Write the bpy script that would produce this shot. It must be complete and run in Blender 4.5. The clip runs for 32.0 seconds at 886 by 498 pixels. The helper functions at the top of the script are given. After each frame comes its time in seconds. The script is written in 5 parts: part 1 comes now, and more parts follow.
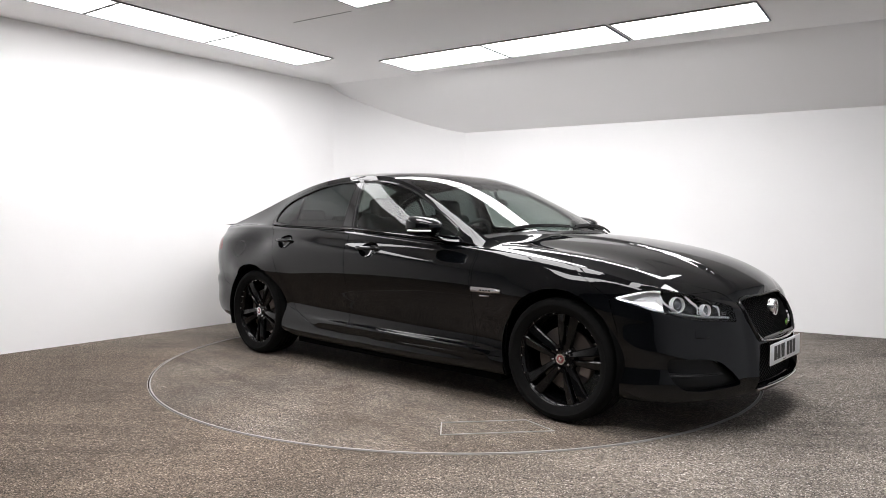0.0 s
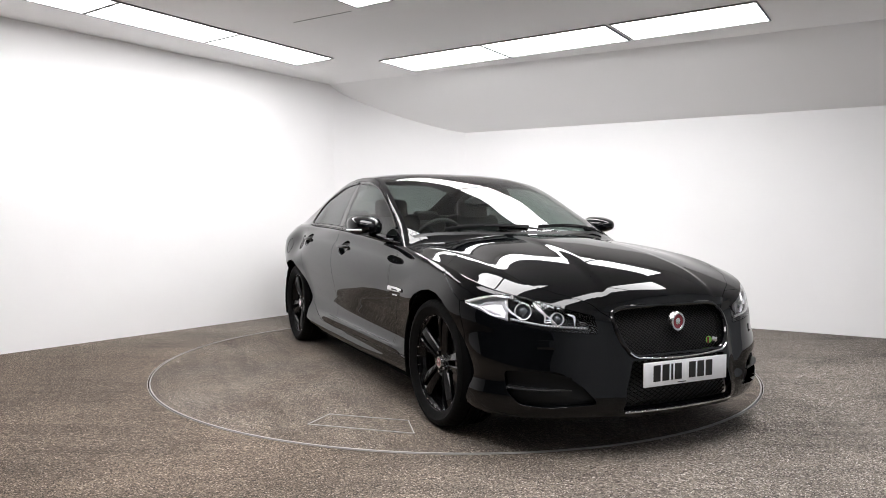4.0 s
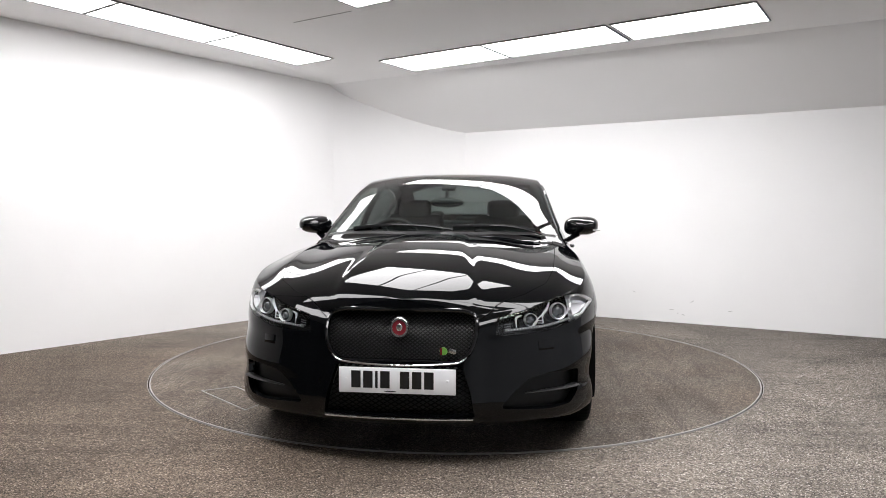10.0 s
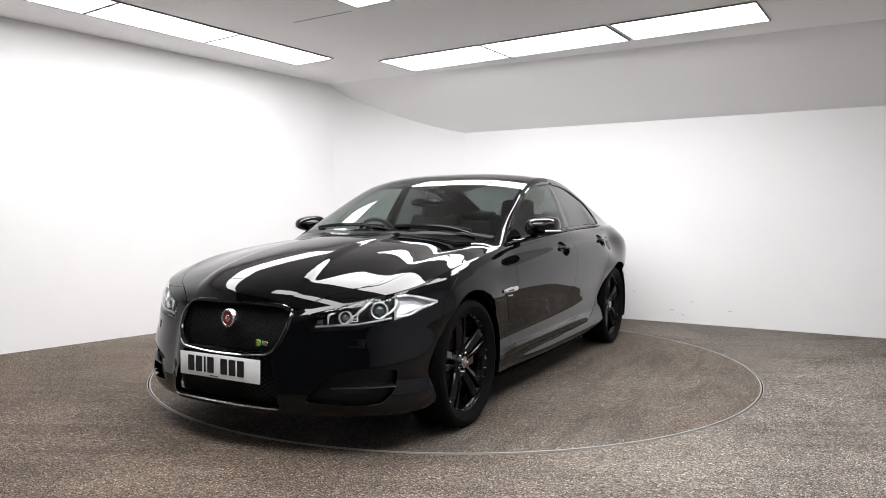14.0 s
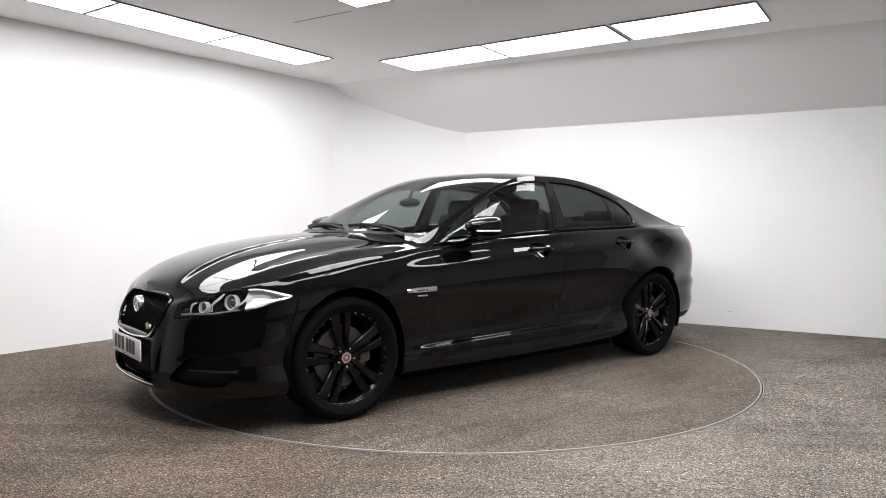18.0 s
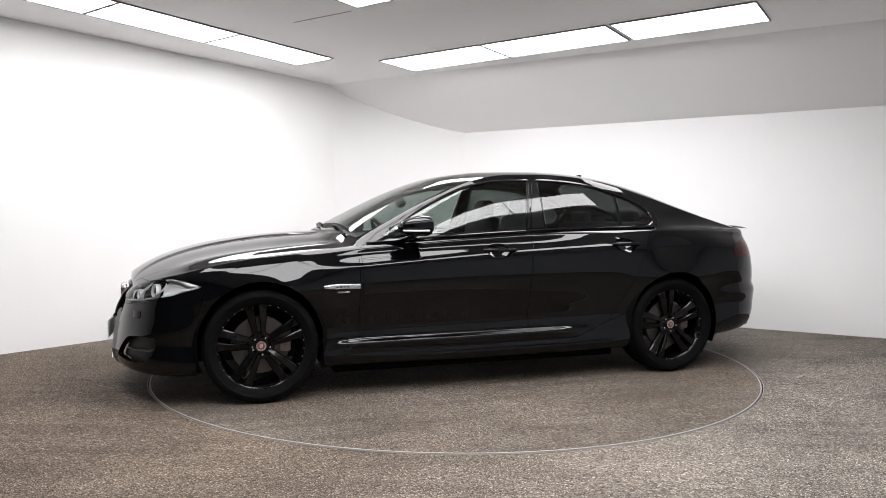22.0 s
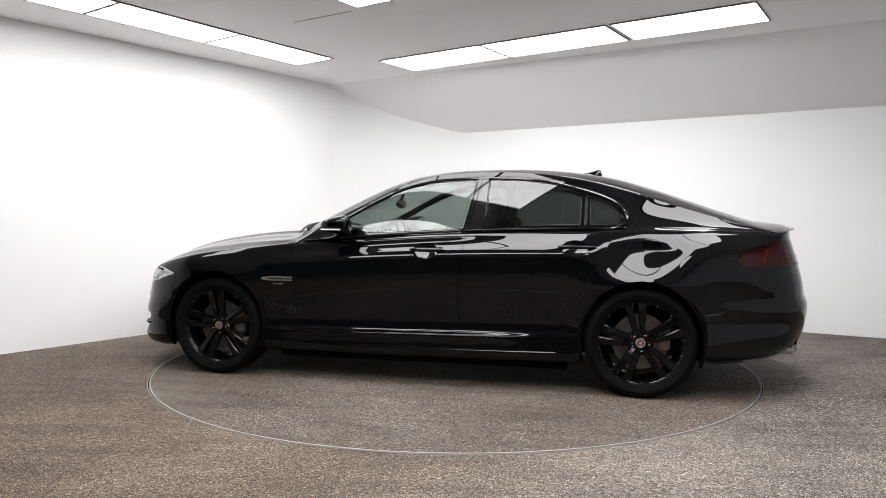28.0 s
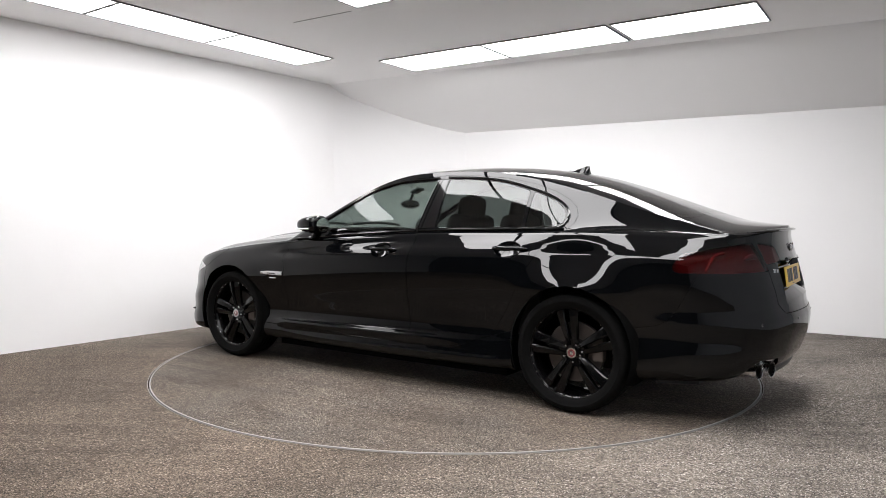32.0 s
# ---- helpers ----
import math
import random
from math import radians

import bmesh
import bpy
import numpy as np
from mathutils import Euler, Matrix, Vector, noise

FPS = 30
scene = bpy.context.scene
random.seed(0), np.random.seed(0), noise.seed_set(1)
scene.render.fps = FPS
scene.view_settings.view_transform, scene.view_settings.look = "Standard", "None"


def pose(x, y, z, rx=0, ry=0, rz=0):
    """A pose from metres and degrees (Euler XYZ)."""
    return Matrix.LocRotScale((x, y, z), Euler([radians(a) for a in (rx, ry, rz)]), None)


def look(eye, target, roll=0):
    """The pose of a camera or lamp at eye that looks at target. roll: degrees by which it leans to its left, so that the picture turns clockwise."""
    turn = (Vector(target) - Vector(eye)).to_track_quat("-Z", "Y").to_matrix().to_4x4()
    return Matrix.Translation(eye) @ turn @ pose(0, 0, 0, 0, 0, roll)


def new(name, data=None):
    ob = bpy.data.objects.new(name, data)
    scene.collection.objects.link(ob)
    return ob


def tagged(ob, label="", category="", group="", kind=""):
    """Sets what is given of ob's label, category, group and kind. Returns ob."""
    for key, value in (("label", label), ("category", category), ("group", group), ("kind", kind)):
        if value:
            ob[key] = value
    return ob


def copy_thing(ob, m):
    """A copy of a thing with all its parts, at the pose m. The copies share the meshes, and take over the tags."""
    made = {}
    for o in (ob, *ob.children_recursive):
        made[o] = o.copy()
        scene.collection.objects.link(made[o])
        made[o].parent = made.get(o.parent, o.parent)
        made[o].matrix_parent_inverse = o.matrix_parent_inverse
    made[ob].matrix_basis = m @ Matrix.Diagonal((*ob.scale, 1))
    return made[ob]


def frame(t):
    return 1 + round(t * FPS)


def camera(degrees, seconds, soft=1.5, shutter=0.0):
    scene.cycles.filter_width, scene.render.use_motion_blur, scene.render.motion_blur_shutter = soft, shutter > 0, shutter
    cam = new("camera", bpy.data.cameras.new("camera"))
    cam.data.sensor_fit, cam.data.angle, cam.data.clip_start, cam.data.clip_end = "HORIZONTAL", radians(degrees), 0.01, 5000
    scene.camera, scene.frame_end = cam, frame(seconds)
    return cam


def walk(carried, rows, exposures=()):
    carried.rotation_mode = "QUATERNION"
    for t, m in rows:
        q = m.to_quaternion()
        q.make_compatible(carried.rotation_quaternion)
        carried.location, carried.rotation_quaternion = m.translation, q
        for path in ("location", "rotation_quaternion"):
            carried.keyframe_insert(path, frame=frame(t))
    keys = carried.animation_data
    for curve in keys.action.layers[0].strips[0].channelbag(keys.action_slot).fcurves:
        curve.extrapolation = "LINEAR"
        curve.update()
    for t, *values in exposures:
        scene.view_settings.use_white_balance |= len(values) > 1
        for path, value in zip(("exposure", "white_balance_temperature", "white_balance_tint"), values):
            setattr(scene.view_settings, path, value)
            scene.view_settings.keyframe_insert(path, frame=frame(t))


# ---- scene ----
# ---------- camera ----------
FOV = 64.442
cam = camera(FOV, 32.0, soft=0.65)
EYE = Vector((0.0, -5.4987, 1.1182))
PAN, TILT, ROLL = radians(-0.897), radians(-2.5638), 0.2065
AIM = EYE + Vector((math.sin(PAN) * math.cos(TILT), math.cos(PAN) * math.cos(TILT), math.sin(TILT)))
VIEW = look(EYE, AIM, ROLL)
walk(cam, [(0.0, VIEW), (32.0, VIEW)], [(0.0, 0.08), (32.0, 0.08)])


def turn_at(t):
    """Yaw of the turntable in degrees."""
    s = (t - 16.0) / 16.0
    return -42.2335 - 5.381 * t + 1.1857 * s * s


# ---------- world and light ----------
world = bpy.data.worlds.new("world")
world.use_nodes = True
scene.world = world
world.node_tree.nodes["Background"].inputs[0].default_value = (0.8, 0.85, 1.0, 1)
world.node_tree.nodes["Background"].inputs[1].default_value = 0.02
LAMP = 13.0                     # glow of the ceiling panels

# ---------- materials ----------


def material(name):
    m = bpy.data.materials.new(name)
    m.use_nodes = True
    return m, m.node_tree.nodes, m.node_tree.links, m.node_tree.nodes["Principled BSDF"]


def plain(name, color, rough=0.5, metal=0.0, coat=0.0, spec=0.5, bump=0.0, scale=200.0, vary=0.0):
    m, n, l, b = material(name)
    b.inputs["Base Color"].default_value = (*color, 1)
    b.inputs["Roughness"].default_value = rough
    b.inputs["Metallic"].default_value = metal
    b.inputs["Coat Weight"].default_value = coat
    b.inputs["Coat Roughness"].default_value = 0.012
    b.inputs["Specular IOR Level"].default_value = spec
    if bump or vary:
        tc = n.new("ShaderNodeTexCoord")
        no = n.new("ShaderNodeTexNoise")
        no.inputs["Scale"].default_value = scale
        no.inputs["Detail"].default_value = 6
        l.new(tc.outputs["Object"], no.inputs["Vector"])
        if bump:
            bp = n.new("ShaderNodeBump")
            bp.inputs["Strength"].default_value = bump
            bp.inputs["Distance"].default_value = 0.002
            l.new(no.outputs["Fac"], bp.inputs["Height"])
            l.new(bp.outputs["Normal"], b.inputs["Normal"])
        if vary:
            no2 = n.new("ShaderNodeTexNoise")
            no2.inputs["Scale"].default_value = scale * 0.11
            l.new(tc.outputs["Object"], no2.inputs["Vector"])
            mr = n.new("ShaderNodeMapRange")
            mr.inputs["To Min"].default_value = max(rough - vary, 0.02)
            mr.inputs["To Max"].default_value = rough + vary
            l.new(no2.outputs["Fac"], mr.inputs["Value"])
            l.new(mr.outputs["Result"], b.inputs["Roughness"])
    return m


def glow(name, color, strength):
    m, n, l, b = material(name)
    n.remove(b)
    e = n.new("ShaderNodeEmission")
    e.inputs[0].default_value = (*color, 1)
    e.inputs[1].default_value = strength
    l.new(e.outputs[0], n["Material Output"].inputs[0])
    return m


def pane_glass(name, tint, gloss=1.5):
    """Thin sheet of tinted glass: see-through with Fresnel gloss."""
    m, n, l, b = material(name)
    n.remove(b)
    tr = n.new("ShaderNodeBsdfTransparent")
    tr.inputs[0].default_value = (*tint, 1)
    gl = n.new("ShaderNodeBsdfGlossy")
    gl.inputs["Roughness"].default_value = 0.0
    lw = n.new("ShaderNodeLayerWeight")
    lw.inputs[0].default_value = 0.5
    pw = n.new("ShaderNodeMath")
    pw.operation = "POWER"
    pw.inputs[1].default_value = 5.0
    l.new(lw.outputs["Facing"], pw.inputs[0])
    fr = n.new("ShaderNodeMath")
    fr.operation = "MULTIPLY_ADD"
    f0 = ((gloss - 1) / (gloss + 1)) ** 2 * 1.35
    fr.inputs[1].default_value, fr.inputs[2].default_value = 1 - f0, f0
    l.new(pw.outputs[0], fr.inputs[0])
    mx = n.new("ShaderNodeMixShader")
    l.new(fr.outputs[0], mx.inputs[0])
    l.new(tr.outputs[0], mx.inputs[1])
    l.new(gl.outputs[0], mx.inputs[2])
    l.new(mx.outputs[0], n["Material Output"].inputs[0])
    return m


def floor_material(name, shade, soil):
    """Resin-bound stone carpet: grey-brown grit with pale flecks, traffic dirt and scuffs."""
    m, n, l, b = material(name)
    geo = n.new("ShaderNodeTexCoord")

    def tex(kind, scale, detail=None, rough=None):
        t = n.new(kind)
        l.new(geo.outputs["Object"], t.inputs["Vector"])
        t.inputs["Scale"].default_value = scale
        if detail is not None:
            t.inputs["Detail"].default_value = detail
            t.inputs["Roughness"].default_value = rough
        return t

    def span(src, f0, f1, t0, t1):
        r = n.new("ShaderNodeMapRange")
        for k, v in (("From Min", f0), ("From Max", f1), ("To Min", t0), ("To Max", t1)):
            r.inputs[k].default_value = v
        l.new(src, r.inputs["Value"])
        return r.outputs["Result"]

    def times(x, y):
        k = n.new("ShaderNodeMath")
        k.operation = "MULTIPLY"
        l.new(x, k.inputs[0])
        l.new(y, k.inputs[1])
        return k.outputs[0]
    vor = tex("ShaderNodeTexVoronoi", 190.0)
    ramp = n.new("ShaderNodeValToRGB")
    cr = ramp.color_ramp
    cr.elements[0].position, cr.elements[0].color = 0.0, (0.026, 0.023, 0.022, 1)
    cr.elements[1].position, cr.elements[1].color = 1.0, (0.62, 0.58, 0.55, 1)
    for p, c in ((0.25, (0.100, 0.084, 0.069)), (0.55, (0.184, 0.158, 0.134)), (0.82, (0.272, 0.240, 0.208)), (0.93, (0.372, 0.336, 0.298))):
        e = cr.elements.new(p)
        e.color = (*c, 1)
    sep = n.new("ShaderNodeSeparateColor")
    l.new(vor.outputs["Color"], sep.inputs[0])
    l.new(sep.outputs[0], ramp.inputs[0])
    mottle = span(tex("ShaderNodeTexNoise", 55.0, 5, 0.75).outputs["Fac"], 0.3, 0.7, 0.63, 1.33)
    big = span(tex("ShaderNodeTexNoise", 1.1, 8, 0.62).outputs["Fac"], 0.34, 0.66, 0.72, 1.14)
    wide = span(tex("ShaderNodeTexNoise", 0.26, 3, 0.5).outputs["Fac"], 0.35, 0.65, 0.64 * shade, 0.83 * shade)
    # brown dirt trodden in: in a wide patch on the floor, evenly mottled on the deck
    mp = n.new("ShaderNodeMapping")
    l.new(geo.outputs["Object"], mp.inputs["Vector"])
    if soil == "patch":
        grad = n.new("ShaderNodeTexGradient")
        grad.gradient_type = "SPHERICAL"
        mp.inputs["Location"].default_value = (0.63, 0.50, 0.0)
        mp.inputs["Scale"].default_value = (0.27, 0.30, 0.3)
        l.new(mp.outputs["Vector"], grad.inputs["Vector"])
        amount = span(grad.outputs["Fac"], 0.0, 0.5, 0.0, 1.0)
    else:
        amount = span(tex("ShaderNodeTexNoise", 1.6, 4, 0.6).outputs["Fac"], 0.3, 0.7, 0.25, 0.95)
    # long scuffs and drag marks
    mp2 = n.new("ShaderNodeMapping")
    mp2.inputs["Rotation"].default_value = (0.0, 0.0, 0.5)
    mp2.inputs["Scale"].default_value = (1.1, 7.0, 1.0)
    l.new(geo.outputs["Object"], mp2.inputs["Vector"])
    drag = n.new("ShaderNodeTexNoise")
    drag.inputs["Scale"].default_value = 1.0
    drag.inputs["Detail"].default_value = 7
    l.new(mp2.outputs["Vector"], drag.inputs["Vector"])
    marks = span(drag.outputs["Fac"], 0.36, 0.50, 0.78, 1.0)
    tone = times(times(mottle, big), times(wide, marks))
    brown = n.new("ShaderNodeMix")
    brown.data_type = "RGBA"
    brown.inputs[6].default_value = (1.0, 1.0, 1.0, 1)
    brown.inputs[7].default_value = (0.76, 0.675, 0.60, 1)
    l.new(amount, brown.inputs[0])
    dirty = n.new("ShaderNodeMix")
    dirty.data_type, dirty.blend_type = "RGBA", "MULTIPLY"
    dirty.inputs[0].default_value = 1.0
    l.new(ramp.outputs[0], dirty.inputs[6])
    l.new(brown.outputs[2], dirty.inputs[7])
    mul = n.new("ShaderNodeMix")
    mul.data_type, mul.blend_type = "RGBA", "MULTIPLY"
    mul.inputs[0].default_value = 1.0
    l.new(dirty.outputs[2], mul.inputs[6])
    l.new(tone, mul.inputs[7])
    l.new(mul.outputs[2], b.inputs["Base Color"])
    b.inputs["Roughness"].default_value = 0.8
    b.inputs["Specular IOR Level"].default_value = 0.25
    bp = n.new("ShaderNodeBump")
    bp.inputs["Strength"].default_value = 0.7
    bp.inputs["Distance"].default_value = 0.003
    l.new(vor.outputs["Distance"], bp.inputs["Height"])
    bp.invert = True
    l.new(bp.outputs["Normal"], b.inputs["Normal"])
    return m


def wall_material(name, color, dirt=0.03):
    m, n, l, b = material(name)
    tc = n.new("ShaderNodeTexCoord")
    no = n.new("ShaderNodeTexNoise")
    no.inputs["Scale"].default_value = 0.9
    no.inputs["Detail"].default_value = 8
    l.new(tc.outputs["Object"], no.inputs["Vector"])
    ramp = n.new("ShaderNodeValToRGB")
    ramp.color_ramp.elements[0].position = 0.32
    ramp.color_ramp.elements[1].position = 0.62
    ramp.color_ramp.elements[0].color = (*[c * (1 - dirt) for c in color], 1)
    ramp.color_ramp.elements[1].color = (*color, 1)
    l.new(no.outputs["Fac"], ramp.inputs[0])
    l.new(ramp.outputs[0], b.inputs["Base Color"])
    b.inputs["Roughness"].default_value = 0.75
    b.inputs["Specular IOR Level"].default_value = 0.2
    fine = n.new("ShaderNodeTexNoise")
    fine.inputs["Scale"].default_value = 260
    l.new(tc.outputs["Object"], fine.inputs["Vector"])
    bp = n.new("ShaderNodeBump")
    bp.inputs["Strength"].default_value = 0.12
    bp.inputs["Distance"].default_value = 0.001
    l.new(fine.outputs["Fac"], bp.inputs["Height"])
    l.new(bp.outputs["Normal"], b.inputs["Normal"])
    return m


FLOOR = floor_material("stone_carpet", 1.30, "patch")
DECK = floor_material("worn_stone_carpet", 1.20, "even")
WALL = wall_material("white_wall_paint", (0.925, 0.92, 0.92))
CEIL = wall_material("ceiling_paint", (0.96, 0.955, 0.955), 0.015)
# tones of the two unseen walls, set for the reflections in the car
GREY_WALL = wall_material("grey_reflection_wall", (0.47, 0.49, 0.52), 0.1)
CHARCOAL = wall_material("dark_reflection_wall", (0.07, 0.075, 0.084), 0.2)
PANEL = glow("lit_diffuser", (1.0, 0.985, 0.995), LAMP)
# weaker glow for the left strip, set by the left wall's brightness
PANEL_DIM = glow("dim_lit_diffuser", (1.0, 0.985, 0.995), LAMP * 0.72)
PANEL_FRAME = plain("grey_aluminium", (0.16, 0.16, 0.16), 0.5)
STEEL = plain("worn_steel_edge", (0.38, 0.37, 0.36), 0.5, 0.25, bump=0.1, vary=0.12)
GAP = plain("dark_gap", (0.012, 0.011, 0.01), 0.8)
PAINT = plain("black_gloss_paint", (0.0012, 0.0014, 0.0018), 0.3, 0.0, 1.0, 0.0)
PAINT.node_tree.nodes["Principled BSDF"].inputs["Coat IOR"].default_value = 1.41
TRIM = plain("satin_black_plastic", (0.006, 0.006, 0.0065), 0.45, spec=0.3, bump=0.15, scale=900)
GLOSS = plain("gloss_black_trim", (0.003, 0.003, 0.0035), 0.08, 0, 0.3, 0.4)
RUBBER = plain("tyre_rubber", (0.0035, 0.0035, 0.0035), 0.75, spec=0.1, bump=0.25, scale=300, vary=0.1)
CHROME = plain("chrome", (0.75, 0.75, 0.76), 0.07, 1.0)
ALLOY = plain("black_alloy", (0.002, 0.002, 0.0022), 0.2, 0.0, 0.25, 0.15)
DISC = plain("brake_disc_iron", (0.10, 0.09, 0.085), 0.42, 0.8, bump=0.1, vary=0.12)
CLEAR = pane_glass("clear_glass", (0.45, 0.51, 0.49), 1.5)
SIDE_CLEAR = pane_glass("door_glass", (0.42, 0.475, 0.45), 1.5)
REAR_TINT = pane_glass("rear_screen_glass", (0.28, 0.31, 0.30), 1.5)
TINT = pane_glass("privacy_glass", (0.15, 0.172, 0.168), 1.5)
LENS = pane_glass("clear_lens", (0.93, 0.94, 0.95), 1.42)


def part(name, bm, mat, parent, label="", smooth=True, keep=False, sharp=38):
    me = bpy.data.meshes.new(name)
    if not keep:
        bmesh.ops.recalc_face_normals(bm, faces=bm.faces)
    bm.to_mesh(me)
    bm.free()
    me.materials.append(mat)
    if smooth:
        me.polygons.foreach_set("use_smooth", [True] * len(me.polygons))
        me.set_sharp_from_angle(angle=radians(sharp))
    ob = new(name, me)
    if parent is not None:
        ob.parent = parent
    if label:
        ob["label"] = label
    return ob

# ---------- mesh helpers ----------


def prism(points, z0, z1):
    """A closed prism over a plan polygon, from z0 to z1 (numbers or one per point)."""
    bm = bmesh.new()
    lo = [bm.verts.new((p[0], p[1], z0 if not hasattr(z0, "__len__") else z0[i])) for i, p in enumerate(points)]
    hi = [bm.verts.new((p[0], p[1], z1 if not hasattr(z1, "__len__") else z1[i])) for i, p in enumerate(points)]
    bm.faces.new(lo[::-1])
    bm.faces.new(hi)
    k = len(points)
    for i in range(k):
        bm.faces.new((lo[i], lo[(i + 1) % k], hi[(i + 1) % k], hi[i]))
    return bm


def box(bm, size, m=Matrix(), bevel=0.0, segments=2):
    r = bmesh.ops.create_cube(bm, size=1.0, matrix=m @ Matrix.Diagonal((*size, 1)))
    if bevel:
        vs = r["verts"]
        es = list({e for v in vs for e in v.link_edges})
        bmesh.ops.bevel(bm, geom=es, offset=bevel, segments=segments, affect="EDGES", profile=0.5)
    return bm


def lathe(bm, profile, n=48, m=Matrix(), closed=False):
    """Turn a profile of (radius, height) round z."""
    rings = []
    for r, h in profile:
        if r < 1e-6:
            rings.append([bm.verts.new(m @ Vector((0, 0, h)))])
        else:
            rings.append([bm.verts.new(m @ Vector((r * math.cos(2 * math.pi * i / n), r * math.sin(2 * math.pi * i / n), h))) for i in range(n)])
    pairs = list(zip(rings, rings[1:])) + ([(rings[-1], rings[0])] if closed else [])
    for a, b in pairs:
        for i in range(n):
            j = (i + 1) % n
            if len(a) == 1 and len(b) == 1:
                continue
            if len(a) == 1:
                bm.faces.new((a[0], b[i], b[j]))
            elif len(b) == 1:
                bm.faces.new((a[i], a[j], b[0]))
            else:
                bm.faces.new((a[i], a[j], b[j], b[i]))
    return bm


def tube(bm, points, radius, n=8, closed=False, flat=1.0, up=Vector((0, 0, 1))):
    """A round or flattened bar along a line of points."""
    pts = [Vector(p) for p in points]
    k = len(pts)
    rad = radius if hasattr(radius, "__len__") else [radius] * k
    rings = []
    for i, p in enumerate(pts):
        a = pts[(i - 1) % k] if closed or i else p
        b = pts[(i + 1) % k] if closed or i < k - 1 else p
        d = (b - a).normalized()
        s = d.cross(up)
        s = s.normalized() if s.length > 1e-4 else Vector((1, 0, 0))
        u = s.cross(d)
        rings.append([bm.verts.new(p + s * (rad[i] * math.cos(2 * math.pi * j / n)) + u * (rad[i] * flat * math.sin(2 * math.pi * j / n))) for j in range(n)])
    for i in range(k if closed else k - 1):
        a, b = rings[i], rings[(i + 1) % k]
        for j in range(n):
            bm.faces.new((a[j], a[(j + 1) % n], b[(j + 1) % n], b[j]))
    if not closed:
        bm.faces.new(rings[0][::-1])
        bm.faces.new(rings[-1])
    return bm


# ---------- the studio ----------
NL, CL = Vector((0.80350, -0.59531)), -2.9852       # far-left wall: inward normal and offset
NR, CR = Vector((-0.49070, -0.87133)), -2.9571      # far-right wall
DL, DR = Vector((0.59531, 0.80350)), Vector((0.87133, -0.49070))
CEIL_Z, EAVE_Z = 2.708, 2.172
A = Vector((-1.468, 3.033))                         # chamfered far corner
B = Vector((0.137, 3.317))
SLOPE_IN = 1.09                                     # depth of the sloping ceiling from the far-right wall


def meet(n1, c1, n2, c2):
    d = n1.x * n2.y - n1.y * n2.x
    return Vector(((c1 * n2.y - c2 * n1.y) / d, (n1.x * c2 - n2.x * c1) / d))


NEAR_R, NEAR_L = 4.6, 6.0                           # added near walls, unseen behind the camera's place
P_LN = meet(NL, CL, -NR, -NEAR_L)
P_RN = meet(NR, CR, -NL, -NEAR_R)
P_NN = meet(-NL, -NEAR_R, -NR, -NEAR_L)


def wall(name, p, q, z1, mat, label):
    """A wall 0.2 m thick on the line p to q, inside on the right hand."""
    d = (q - p).normalized()
    o = Vector((-d.y, d.x)) * 0.2
    bm = prism([p, q, q + o, p + o], -0.1, z1)
    return tagged(part(name, bm, mat, None, smooth=False), label, "wall", kind="structure")


wall("wall_left", P_LN, A, 2.9, WALL, "bright white painted studio wall meeting the flat ceiling")
CORNER = [A, Vector((-1.40, 3.105)), Vector((-1.28, 3.163)), Vector((-1.145, 3.209)), Vector((-0.872, 3.274)), Vector((-0.595, 3.323)), Vector((-0.314, 3.346)), Vector((-0.06, 3.345)), B]
tagged(part("wall_corner", prism(CORNER + [B + Vector((0.1, 0.25)), A + Vector((-0.25, 0.35))], -0.1, 2.9), WALL, None), "white painted wall curving round the far corner", "wall", kind="structure")
wall("wall_right", B, P_RN, 2.9, WALL, "white painted low wall under the sloping ceiling")
# unseen walls added to close the room and darken the car's reflections
wall("wall_near_right", P_RN, P_NN, 2.9, GREY_WALL, "unseen grey wall added behind the viewpoint")
wall("wall_near_left", P_NN, P_LN, 2.9, CHARCOAL, "unseen dark wall added behind the viewpoint")

# flat ceiling and the slope down to the far-right wall
S0 = meet(NR, CR + SLOPE_IN, Vector((A.y - B.y, B.x - A.x)).normalized(), Vector((A.y - B.y, B.x - A.x)).normalized().dot(A))
S1 = meet(NR, CR + SLOPE_IN, -NL, -NEAR_R)
out = 0.15
c_pts = [P_LN + (-DL - NL) * out, A + (-NL) * out + DL * out, S0 - DR * 0.35, S0, S1 + DR * out, P_NN + Vector((0, -0.3))]
tagged(part("ceiling", prism(c_pts, CEIL_Z, CEIL_Z + 0.12), CEIL, None, smooth=False), "flat matt white studio ceiling", "ceiling", kind="structure")
bm = bmesh.new()
rise = (CEIL_Z - EAVE_Z) / SLOPE_IN
vs = []
for base, away in ((S0 - DR * 0.5, 0), (S1 + DR * out, 0), (S1 + DR * out, 1), (S0 - DR * 0.5, 1)):
    q = base - NR * (SLOPE_IN + 0.18) * away
    vs.append((q.x, q.y, CEIL_Z - rise * (SLOPE_IN + 0.18) * away))
lo = [bm.verts.new(v) for v in vs]
hi = [bm.verts.new((v[0], v[1], v[2] + 0.1)) for v in vs]
bm.faces.new(lo)
bm.faces.new(hi[::-1])
for i in range(4):
    bm.faces.new((lo[i], hi[i], hi[(i + 1) % 4], lo[(i + 1) % 4]))
tagged(part("ceiling_slope", bm, CEIL, None, smooth=False), "sloping white ceiling falling to the low wall", "ceiling", kind="structure")

# floor with a round well for the turntable
R_TABLE = 2.2176


